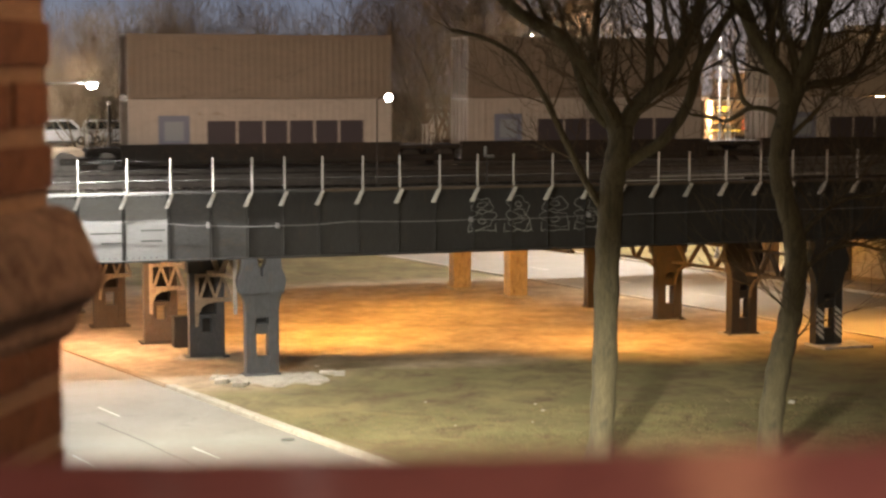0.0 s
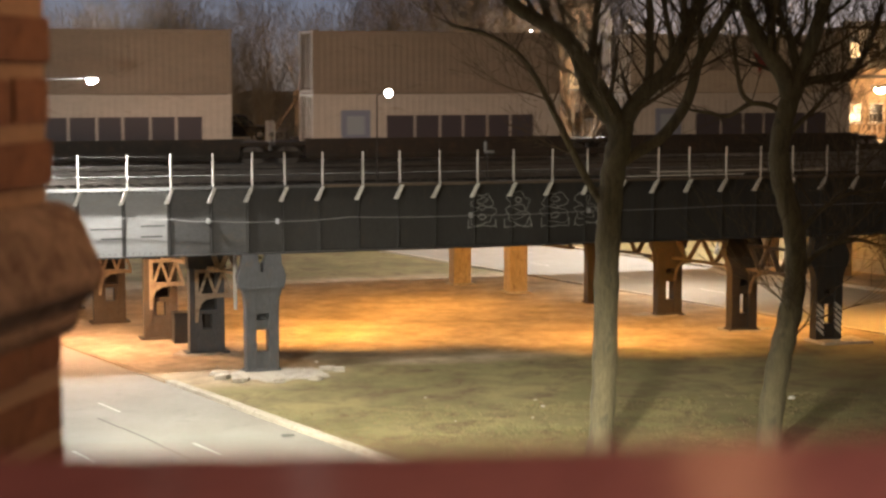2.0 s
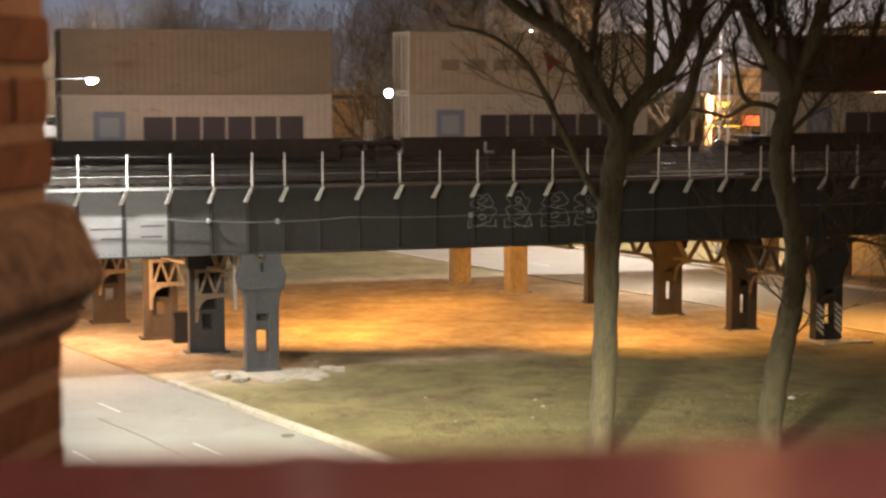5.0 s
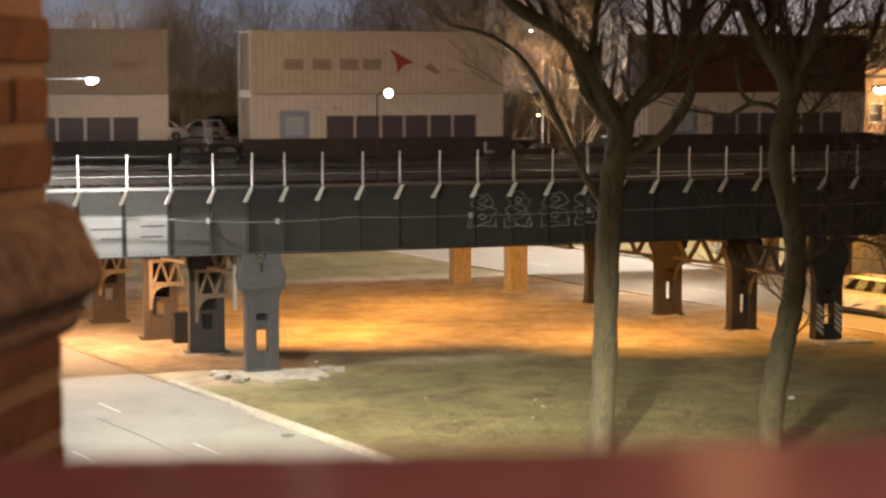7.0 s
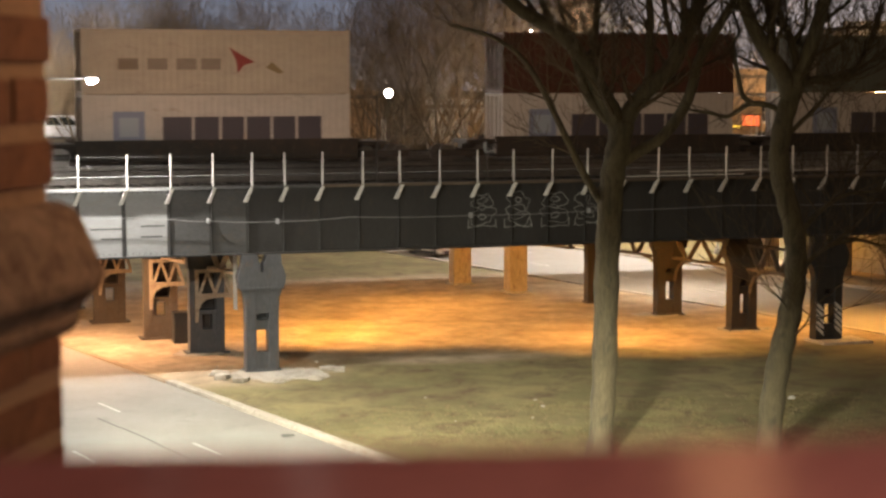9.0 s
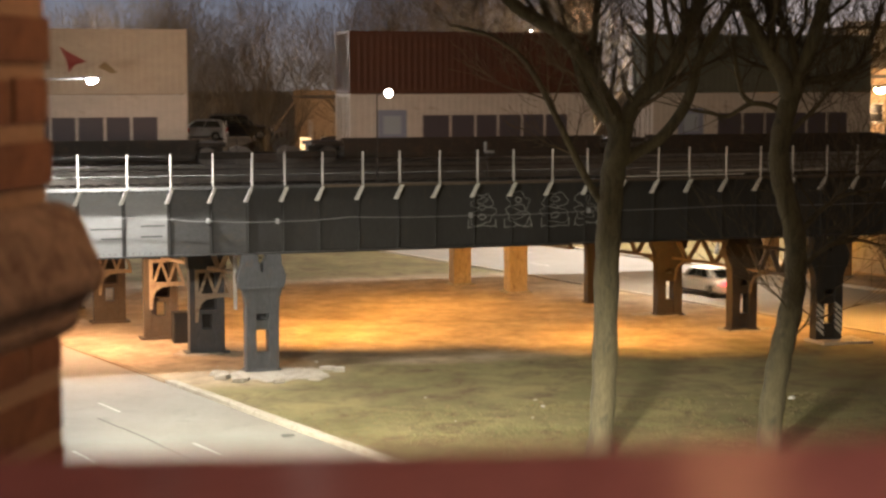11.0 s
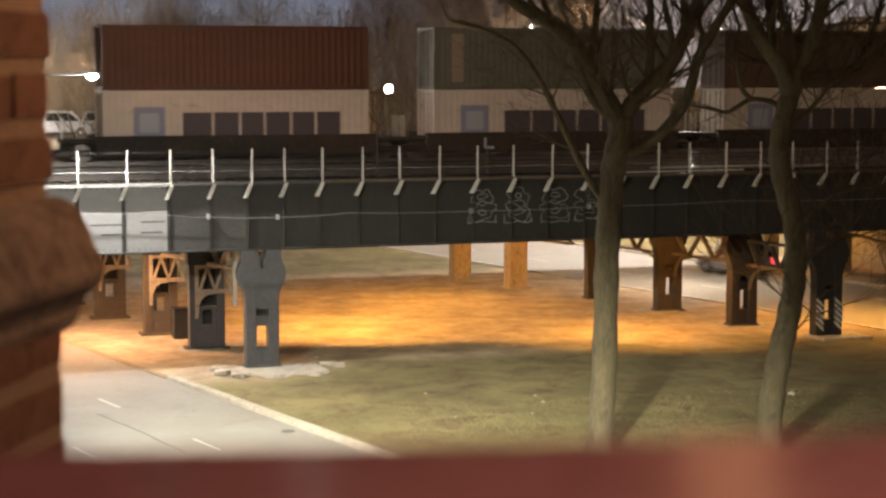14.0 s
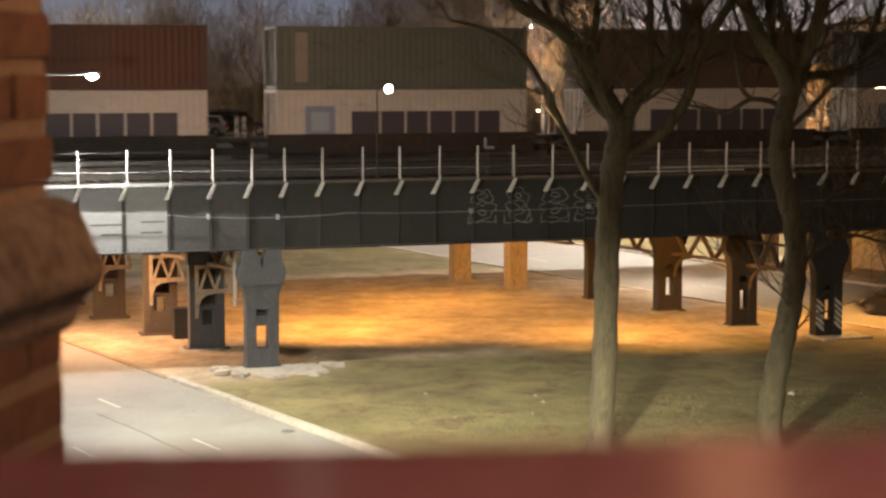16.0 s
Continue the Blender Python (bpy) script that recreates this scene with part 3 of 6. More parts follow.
def front_column(m, height, striped, mat_, slot=0.24):
    """Broad built-up column: two legs with plates, slots between, flared head and base plate."""
    w = 0.64
    col = part("column", Shape().box(-w, -slot, -0.27, 0.27, 0.0, 3.2, m).box(slot, w, -0.27, 0.27, 0.0, 3.2, m), mat_, VIADUCT, "riveted two-legged steel column", bevel=0.015)
    for z0, z1 in ((0.12, 0.8), (1.67, 2.06), (2.46, 3.3)):
        part("batten_plate", Shape().box(-slot - 0.01, slot + 0.01, -0.2, 0.2, z0, z1, m), mat_, col)
    part("back_plate", Shape().box(-slot - 0.01, slot + 0.01, 0.16, 0.2, 2.06, 2.28, m), mat_, col)
    top = height
    right = [(w, 2.3), (0.68, 2.9), (0.79, 3.22), (0.86, 3.3), (0.93, 3.55), (0.95, 3.75), (0.88, 4.0), (0.78, 4.2), (0.76, top)]
    notch = [(0.16, top), (0.17, top - 0.12), (0.12, top - 0.26), (0.05, top - 0.36), (0.05, top - 0.62), (0.0, top - 0.7)]
    half = right + notch
    prof = half + [(-x, z) for x, z in reversed(half[:-1])]
    part("capital", Shape().extrude(prof, 0.5, m @ Matrix.Translation((0, -0.25, 0))), mat_, col, bevel=0.012)
    part("band", Shape().box(-0.87, 0.87, -0.3, 0.3, 3.26, 3.32, m), mat_, col)
    part("foot_plate", Shape().box(-0.8, 0.8, -0.42, 0.42, -0.02, 0.06, m).box(-0.71, 0.71, -0.34, 0.34, 0.06, 0.14, m), mat_, col, bevel=0.01)
    rv = Shape()
    for x in (-w + 0.06, -slot - 0.06, slot + 0.06, w - 0.06):
        for i in range(25):
            rv.box(x - 0.02, x + 0.02, -0.285, -0.26, 0.35 + 0.11 * i, 0.39 + 0.11 * i, m)
    tagged(part("rivets", rv, mat_, col), kind="stuff")
    if striped:
        for i in range(5):
            for x0, x1 in ((-w + 0.01, -slot - 0.02), (slot + 0.02, w - 0.01)):
                z2 = 0.62 + i * 0.25
                sh = Shape()
                sh.hexa([m @ Vector(q) for q in ((x0, -0.278, z2), (x1, -0.278, z2 - 0.32), (x1, -0.272, z2 - 0.32), (x0, -0.272, z2),
                                                 (x0, -0.278, z2 + 0.16), (x1, -0.278, z2 - 0.16), (x1, -0.272, z2 - 0.16), (x0, -0.272, z2 + 0.16))])
                part("hazard_stripe", sh, POST_WHITE, col, "white diagonal stripe")
    return col


def portal_column(m, height, mat_):
    """Column of two legs with a lattice head over an arch."""
    col = part("column", Shape().box(-0.72, -0.38, -0.28, 0.28, GZ + 0.1, height, m).box(0.38, 0.72, -0.28, 0.28, GZ + 0.1, height, m), mat_, VIADUCT, "lattice-headed steel column with an arched opening", bevel=0.012)
    for z0, z1 in ((3.14, 3.28), (2.16, 2.28)):
        part("chord", Shape().box(-0.52, 1.0, -0.4, -0.33, z0, z1, m), STEEL_BROWN, col)
    part("strap", Shape().box(-0.52, -0.37, -0.4, -0.33, 2.28, 3.14, m), STEEL_BROWN, col)
    part("head_plate", Shape().box(-0.8, 0.8, -0.33, 0.33, 3.3, height, m), STEEL, col, "dark steel head plate", bevel=0.02)
    zb, zt = 2.26, 3.16
    for i in range(4):
        x0, x1 = -0.32 + 0.32 * i, 0.32 * i
        za, zc = (zb, zt) if i % 2 == 0 else (zt, zb)
        sh = Shape()
        y = -0.36
        sh.hexa([m @ Vector(q) for q in ((x0 - 0.06, y - 0.03, za), (x0 + 0.06, y - 0.03, za), (x0 + 0.06, y + 0.03, za), (x0 - 0.06, y + 0.03, za),
                                         (x1 - 0.06, y - 0.03, zc), (x1 + 0.06, y - 0.03, zc), (x1 + 0.06, y + 0.03, zc), (x1 - 0.06, y + 0.03, zc))])
        part("lattice_bar", sh, STEEL_BROWN, col)
    # dark sheet behind the opening, its colour standing for the shade in the arch
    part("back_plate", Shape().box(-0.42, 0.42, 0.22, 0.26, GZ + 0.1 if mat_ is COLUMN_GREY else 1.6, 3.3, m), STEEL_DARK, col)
    arch = [(-0.52, 1.1), (-0.4, 1.1), (-0.36, 1.6), (-0.24, 1.9), (0.0, 2.05), (0.4, 2.1), (1.0, 2.1), (1.0, 2.16), (-0.52, 2.16)]
    part("arch_plate", Shape().extrude(arch, 0.07, m @ Matrix.Translation((0, -0.4, 0))), STEEL_BROWN, col)
    part("panel", Shape().box(-0.42, 0.42, -0.24, 0.2, GZ + 0.1, 0.8, m).box(-0.42, -0.2, -0.24, 0.2, 0.8, 1.42, m).box(0.2, 0.42, -0.24, 0.2, 0.8, 1.42, m).box(-0.42, 0.42, -0.24, 0.2, 1.42, 1.6, m), mat_, col)
    part("leg_face", Shape().box(-0.74, -0.52, -0.32, -0.28, GZ + 0.12, height - 0.05, m), mat_, col)
    part("foot_plate", Shape().box(-0.9, 0.9, -0.45, 0.45, GZ + 0.04, GZ + 0.12, m), mat_, col, bevel=0.01)
    return col


def lattice_beam(s, t0, t1, mat_, z0=3.15, z1=4.2, knees=True):
    """Cross beam of a bent between two columns, with or without knee braces."""
    b = part("lattice_beam", Shape().skew(s - 0.16, s + 0.16, t0, t1, z1 - 0.12, z1).skew(s - 0.16, s + 0.16, t0, t1, z0, z0 + 0.12), mat_, VIADUCT, "lattice cross beam between columns")
    n = 5
    for i in range(n):
        a, c = t0 + (t1 - t0) * i / n, t0 + (t1 - t0) * (i + 1) / n
        za, zc = (z0, z1) if i % 2 == 0 else (z1, z0)
        sh = Shape().hexa([rel(s - 0.1, a - 0.05, za), rel(s + 0.1, a - 0.05, za), rel(s + 0.1, a + 0.05, za), rel(s - 0.1, a + 0.05, za),
                           rel(s - 0.1, c - 0.05, zc), rel(s + 0.1, c - 0.05, zc), rel(s + 0.1, c + 0.05, zc), rel(s - 0.1, c + 0.05, zc)])
        part("lattice_bar", sh, mat_, b)
    for a, d in ((t0, 1), (t1, -1)) if knees else ():
        pts = [rel(s, a + d * q, z) for q, z in ((0.05, z0 - 1.0), (0.12, z0 - 0.6), (0.35, z0 - 0.25), (0.75, z0 - 0.05), (1.2, z0 + 0.02))]
        part("knee_brace", Shape().tube(pts, 0.08, 6), mat_, b)


FACE = Matrix(((U.x, -U.y, 0, 0), (U.y, U.x, 0, 0), (0, 0, 1, 0), (0, 0, 0, 1)))


def build_bents():
    row = (0.0, 5.4, 10.2, 16.2, 22.0, 28.0)
    for places in ([(0.0, t) for t in row], [(24.75, 0.0), (23.9, 4.3), (24.3, 10.1), (24.2, 15.5), (23.1, 21.0), (22.6, 25.6)], [(-20.5, t) for t in row], [(43.5, t) for t in row]):
        ts = [q[1] for q in places]
        beam_mat = STEEL_BROWN
        for i, (s, t) in enumerate(places):
            m = Matrix.Translation(rel(s, t)) @ FACE
            if i == 0:
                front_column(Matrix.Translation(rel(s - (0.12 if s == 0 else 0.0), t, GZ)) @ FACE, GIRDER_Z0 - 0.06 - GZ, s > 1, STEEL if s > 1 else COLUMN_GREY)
            elif s > 1 and i > 3:
                # timber-boxed columns near the far road
                c = part("column", Shape().box(-0.5, 0.5, -0.45, 0.45, GZ + 0.1, 5.0, m), CASING, VIADUCT, "column cased in tan boards", bevel=0.03)
                part("foot_plate", Shape().box(-0.68, 0.68, -0.62, 0.62, GZ - 0.05, GZ + 0.14, m), CONCRETE, c, bevel=0.03)
            elif s > 1:
                front_column(Matrix.Translation(rel(s, t, GZ)) @ FACE, 5.4, False, STEEL_DARK, 0.21)
            else:
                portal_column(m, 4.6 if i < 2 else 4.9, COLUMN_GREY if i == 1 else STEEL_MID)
            if i:
                lattice_beam(s, ts[i - 1] + 0.5, t - 0.5, STEEL_MID if s > 1 else beam_mat, *((2.5, 3.7) if s > 1 else (3.3, 4.2)), knees=s > 1 and i < 4)
    part("abutment", Shape().skew(46.5, 47.4, 2, 30, -0.5, 5.6).skew(46.1, 46.5, 2, 30, -0.5, 0.6), CONCRETE, VIADUCT, "stained concrete abutment beyond the far road", bevel=0.03)
    part("conduit", Shape().tube([rel(-0.25, 2.0, 4.4), rel(-0.25, 2.0, 1.95)], 0.085, 8), POST_WHITE, VIADUCT, "white conduit drop")


STEEL_DARK = surface("dark_brown_steel", (0.027, 0.022, 0.018), (0.045, 0.037, 0.03), 0.8, 0.7, bump=0.25, fine=14, c3=(0.05, 0.03, 0.02), blotch=0.3)
CASING = surface("tan_casing", (0.34, 0.27, 0.19), (0.43, 0.35, 0.25), 1.2, 0.85, bump=0.3, c3=(0.2, 0.15, 0.1), blotch=0.25, stretch=(1, 1, 0.3))
build_bents()


def plinths():
    """Broken concrete pads under the front columns and kerb rubble."""
    r = random.Random(11)
    for s, t, a, b_ in ((0.1, -0.9, 2.0, 1.7), (24.0, 4.4, 1.35, 0.9), (24.1, 10.3, 1.4, 0.9), (-0.2, 5.4, 1.3, 0.8)):
        n = 19
        ring = []
        for k in range(n):
            f = 6.28319 * k / n
            q = r.uniform(0.72, 1.16)
            ring.append((a * q * math.cos(f), b_ * q * math.sin(f)))
        sh = Shape()
        for z, g in ((-0.3, 1.05), (0.1, 1.0), (0.17, 0.93)):
            sh.v += [tuple(FACE @ Vector((x * g, y * g, z + 0.02 * r.uniform(-1, 1)))) for x, y in ring]
        for lv in range(2):
            for k in range(n):
                sh.f.append((lv * n + k, lv * n + (k + 1) % n, (lv + 1) * n + (k + 1) % n, (lv + 1) * n + k))
        sh.f.append(tuple(range(2 * n, 3 * n)))
        if s < 1 and t < 0:
            for _ in range(16):
                f, q, k = r.uniform(2.6, 6.6), r.uniform(0.95, 1.3), r.uniform(0.07, 0.2)
                c = FACE @ Vector((a * q * math.cos(f), b_ * q * math.sin(f), 0.12))
                lump = Shape()
                lump.hexa([c + Vector((dx * k * r.uniform(0.7, 1.5), dy * k * r.uniform(0.7, 1.3), dz * k * r.uniform(0.3, 0.6))) for dz in (-1, 1) for dx, dy in ((-1, -1), (1, -1), (1, 1), (-1, 1))])
                lo = single("concrete_lump", lump, CONCRETE, "broken lump of concrete beside a column pad", "rubble", bevel=0.02)
                lo.location = at(s, t, GZ)
        o = single("concrete_pad", sh, CONCRETE, "broken pale concrete pad under a viaduct column", "concrete pad")
        o.location = at(s, t, GZ - 0.1)


plinths()
footing = single("concrete_footing", Shape().box(-1.15, 1.25, -0.95, 0.8, -0.3, 0.14, FACE), CONCRETE, "pale worn concrete footing of a striped column", "footing", bevel=0.04)
footing.location = at(25.0, -0.35, GZ)

# ---- train ----
TRAIN_SPEED, TRAIN_T = 3.76, 12.65
YAW = math.degrees(math.atan2(U.y, U.x))
MOVERS = []     # things and their place at the start, in viaduct metres


def box_paint(name, c1, c2, c3):
    return surface(name, c1, c2, 0.35, 0.6, bump=0.02, fine=6, c3=c3, blotch=0.1, stretch=(0.6, 0.6, 1.2), grain=0.3)


PALE_BOX = box_paint("pale_grey_box", (0.42, 0.39, 0.345), (0.5, 0.465, 0.41), (0.3, 0.25, 0.2))
TAN_BOX = box_paint("tan_box", (0.2, 0.165, 0.125), (0.25, 0.21, 0.165), (0.15, 0.12, 0.09))
CREAM_BOX = box_paint("cream_box", (0.36, 0.31, 0.24), (0.43, 0.38, 0.3), (0.3, 0.25, 0.2))
RED_BOX = box_paint("oxide_red_box", (0.05, 0.014, 0.004), (0.072, 0.021, 0.006), (0.08, 0.028, 0.011))
GREEN_BOX = box_paint("dull_green_box", (0.075, 0.085, 0.065), (0.105, 0.115, 0.09), (0.05, 0.05, 0.04))
BROWN_BOX = box_paint("dark_brown_box", (0.06, 0.038, 0.026), (0.085, 0.055, 0.038), (0.04, 0.03, 0.02))
SLATE_BOX = box_paint("slate_box", (0.05, 0.055, 0.068), (0.075, 0.08, 0.095), (0.04, 0.04, 0.04))
DARK_BLUE = plain("dark_blue_mark", (0.055, 0.048, 0.058), 0.6)
SKY_BLUE = plain("pale_blue_mark", (0.19, 0.22, 0.3), 0.6)
EMBLEM_PALE = plain("pale_emblem_mark", (0.28, 0.33, 0.38), 0.6)
MARK_RED = plain("red_mark", (0.2, 0.025, 0.02), 0.6)
MARK_TAN = plain("tan_mark", (0.2, 0.15, 0.07), 0.6)
CAR_STEEL = surface("well_car_steel", (0.022, 0.018, 0.013), (0.038, 0.03, 0.022), 0.8, 0.7, bump=0.25, c3=(0.06, 0.035, 0.02), blotch=0.25)
LONG, HIGH, DEEP = 12.19, 2.9, 2.44


def ribbed(length, pitch, deep, z0, z1):
    """One corrugated sheet along local x, its ridges at y = 0."""
    sh = Shape()
    n = max(int(length / pitch), 1)
    pitch = length / n
    pts = []
    for i in range(n):
        a = i * pitch
        pts += [(a, 0), (a + pitch * 0.38, 0), (a + pitch * 0.5, deep), (a + pitch * 0.88, deep)]
    pts.append((length, 0))
    for x, y in pts:
        sh.v += [(x, y, z0), (x, y, z1)]
    sh.f += [(2 * i, 2 * i + 2, 2 * i + 3, 2 * i + 1) for i in range(len(pts) - 1)]
    return sh


def container_meshes(mat_):
    return (ribbed(LONG - 0.32, 0.3, 0.014, 0.15, HIGH - 0.1).mesh("side_wall", mat_), ribbed(DEEP - 0.24, 0.28, 0.03, 0.15, HIGH - 0.12).mesh("end_wall", mat_),
            Shape().box(0.1, LONG - 0.1, 0.06, DEEP - 0.06, -0.02, 0.02).mesh("roof", mat_), container_frame().mesh("frame", mat_), CAST.mesh("corner_casting", mat_))


def container_frame():
    sh = Shape()
    for x in (0.0, LONG - 0.16):
        for y in (0.0, DEEP - 0.16):
            sh.box(x, x + 0.16, y, y + 0.16, 0.1, HIGH - 0.1)
        sh.box(x + 0.02, x + 0.14, 0.1, DEEP - 0.1, HIGH - 0.14, HIGH - 0.02)
        sh.box(x + 0.02, x + 0.14, 0.1, DEEP - 0.1, 0.02, 0.16)
    for y in (0.0, DEEP - 0.07):
        sh.box(0.1, LONG - 0.1, y, y + 0.07, HIGH - 0.12, HIGH - 0.02)
        sh.box(0.1, LONG - 0.1, y, y + 0.07, 0.02, 0.17)
    return sh


CAST = Shape().box(-0.09, 0.09, -0.085, 0.085, 0, 0.12)
ROD = Shape().tube([(0, 0, 0), (0, 0, HIGH - 0.27)], 0.02, 6).mesh("lock_rod", CAR_STEEL)
SHELLS = {}


def container(mat_, s, z, label, marks):
    c = thing("shipping_container", Matrix.Translation(at(s, TRAIN_T, z)) @ pose(0, 0, 0, 0, 0, YAW), label, "shipping container", "containers on the train")
    if mat_.name not in SHELLS:
        SHELLS[mat_.name] = container_meshes(mat_)
    side, end, roof, frame_me, cast = SHELLS[mat_.name]
    share("side_wall", side, c, Matrix.Translation((0.16, 0.02, 0)))
    share("side_wall", side, c, Matrix.Translation((0.16, DEEP - 0.035, 0)))
    for x in (0.08, LONG - 0.04):
        share("end_wall", end, c, Matrix.Translation((x, 0.12, 0)) @ pose(0, 0, 0, 0, 0, 90))
    share("roof", roof, c, Matrix.Translation((0, 0, HIGH - 0.05)))
    share("floor", roof, c, Matrix.Translation((0, 0, 0.12)))
    fr = share("frame", frame_me, c, Matrix())
    for x in (0.09, LONG - 0.09):
        for y in (0.08, DEEP - 0.08):
            for zz in (0.0, HIGH - 0.12):
                share("corner_casting", cast, fr, Matrix.Translation((x, y, zz)))
    for y in (0.4, 0.9, 1.54, 2.04):
        share("lock_rod", ROD, c, Matrix.Translation((0.02, y, 0.15)))
    if marks == "word":
        # square emblem and six dark painted bars, as plain shapes
        e_ = part("emblem", Shape().box(1.35, 2.75, 0.008, 0.02, 0.75, 2.15), SKY_BLUE, c, "pale blue square emblem")
        part("emblem_centre", Shape().box(1.62, 2.48, 0.002, 0.01, 1.02, 1.88), EMBLEM_PALE, e_, "pale inner square")
        x = 3.55
        for wd in (1.3, 1.12, 1.02, 1.1, 1.04, 1.1):
            part("word_bar", Shape().box(x, x + wd, 0.006, 0.02, 0.86, 1.9), DARK_BLUE, c, "plain dark blue bar of a painted word")
            x += wd + 0.12
    elif marks == "star":
        part("emblem", Shape().extrude([(6.6, 2.1), (7.0, 1.85), (7.75, 1.45), (7.25, 1.3), (6.98, 0.95), (6.9, 1.5)], 0.012, Matrix.Translation((0, 0.006, 0))), MARK_RED, c, "red pointed emblem")
        part("emblem", Shape().extrude([(8.25, 1.2), (8.55, 1.45), (9.1, 0.98), (8.85, 0.92)], 0.012, Matrix.Translation((0, 0.006, 0))), MARK_TAN, c, "tan pointed emblem")
        for x in (1.6, 2.9, 4.2, 5.3):
            part("word_block", Shape().box(x, x + 0.9, 0.008, 0.02, 1.1, 1.6), TAN_BOX, c, "faded lettering block")
    elif marks == "panel":
        part("placard", Shape().box(0.9, 1.5, 0.006, 0.02, 0.35, 2.6), TAN_BOX, c, "pale placard strip")
    MOVERS.append((c, s, z))
    return c


def well_car(s):
    """Low well car that holds a stack: side walls, end platforms, bogies with wheels."""
    z = RAIL_Z
    c = thing("well_car", Matrix.Translation(at(s, TRAIN_T, z)) @ pose(0, 0, 0, 0, 0, YAW), "dark dirty steel well car with low side walls", "railway wagon", "well cars of the train")
    for y in (-0.16, DEEP + 0.06):
        part("side_sill", Shape().box(-0.35, LONG + 0.35, y, y + 0.1, 0.32, 1.16), CAR_STEEL, c, bevel=0.02)
        part("top_chord", Shape().box(-0.45, LONG + 0.45, y - 0.06, y + 0.11, 1.08, 1.2), CAR_STEEL, c)
    part("floor_pan", Shape().box(-0.3, LONG + 0.3, -0.1, DEEP + 0.1, 0.24, 0.34), CAR_STEEL, c)
    ribs = Shape().box(-0.05, 0.05, -0.21, -0.15, 0.34, 1.08).mesh("side_rib", CAR_STEEL)
    for i in range(11):
        share("side_rib", ribs, c, Matrix.Translation((0.4 + i * 1.14, 0, 0)))
    for x0, x1 in ((-1.75, -0.3), (LONG + 0.3, LONG + 1.75)):
        p = part("end_platform", Shape().box(x0, x1, 0.15, DEEP - 0.15, 0.85, 1.05).box(x0, x1, 0.9, DEEP - 0.9, 0.6, 0.85), CAR_STEEL, c, bevel=0.02)
        xm = x0 if x0 < 0 else x1
        part("hand_rail", Shape().tube([(xm, 0.2, 1.05), (xm, 0.2, 2.0), (xm, 0.7, 2.0), (xm, 0.7, 1.05)], 0.022, 6), POST_WHITE, p, "pale grab rail")
        part("ladder", Shape().tube([(xm + 0.12, 0.12, 0.5), (xm + 0.12, 0.12, 1.5)], 0.02, 6).tube([(xm + 0.5, 0.12, 0.5), (xm + 0.5, 0.12, 1.5)], 0.02, 6), CAR_STEEL, p)
        b = part("bogie", Shape().box(xm - 1.2, xm + 1.2, 0.28, 0.42, 0.3, 0.6).box(xm - 1.2, xm + 1.2, DEEP - 0.42, DEEP - 0.28, 0.3, 0.6).box(xm - 0.25, xm + 0.25, 0.3, DEEP - 0.3, 0.35, 0.6), CAR_STEEL, c)
        for dx in (-0.85, 0.85):
            for y in (0.44, DEEP - 0.56):
                wh = part("wheel", Shape().ring((0, 0.06, 0), (0, 1, 0), 0.08, 0.42, 0.06), RAIL, b, smooth=False, m=Matrix.Translation((xm + dx, y, 0.42)))
                WHEELS.append((wh, Matrix.Translation((xm + dx, y, 0.42)), TRAIN_SPEED / 0.42, 0.0, SECONDS, -1))
    MOVERS.append((c, s, z))


WHEELS = []
STACKS = ((-0.34, TAN_BOX, "tan corrugated container stacked on another", ""), (15.6, TAN_BOX, "tan corrugated container stacked on another", ""),
          (31.5, CREAM_BOX, "cream container with red and tan pointed emblems", "star"), (51.2, RED_BOX, "oxide red corrugated container stacked on another", ""),
          (66.55, GREEN_BOX, "dull green container with a pale placard strip", "panel"), (81.68, BROWN_BOX, "dark brown corrugated container stacked on another", ""),
          (96.7, SLATE_BOX, "dark slate corrugated container stacked on another", ""))
for s_, mat_, label_, marks_ in STACKS:
    well_car(s_)
    container(PALE_BOX, s_, RAIL_Z + 0.32, "pale grey container with blue emblem and dark lettering blocks", "word")
    container(mat_, s_, RAIL_Z + 0.32 + HIGH, label_, marks_)


# ---- trees ----
def sprout(sh, rnd, p, d, length, r, level, droop=0.0, spread=0.75):
    """A wandering branch that forks into finer ones."""
    n = 5 if level > 1 else 4
    path, radii = [p.copy()], [r]
    q, v = p.copy(), d.normalized()
    for i in range(n):
        v = (v + Vector((rnd.uniform(-1, 1), rnd.uniform(-1, 1), rnd.uniform(-0.7, 0.9))) * 0.2 + UP * (0.05 - droop)).normalized()
        q = q + v * (length / n)
        path.append(q.copy())
        radii.append(max(r * (1 - 0.8 * (i + 1) / n), 0.008))
        if level > 0 and i > 0:
            for _ in range(2 if level > 1 else rnd.choice((1, 2, 2))):
                side = Vector((rnd.uniform(-1, 1), rnd.uniform(-1, 1), rnd.uniform(-0.5, 0.9)))
                nd = (v * (1 - spread * 0.45) + side * spread).normalized()
                sprout(sh, rnd, q, nd, length * rnd.uniform(0.42, 0.68), radii[-1] * 0.62, level - 1, droop, spread)
    sh.tube(path, radii, 5 if level > 1 else 3, False)


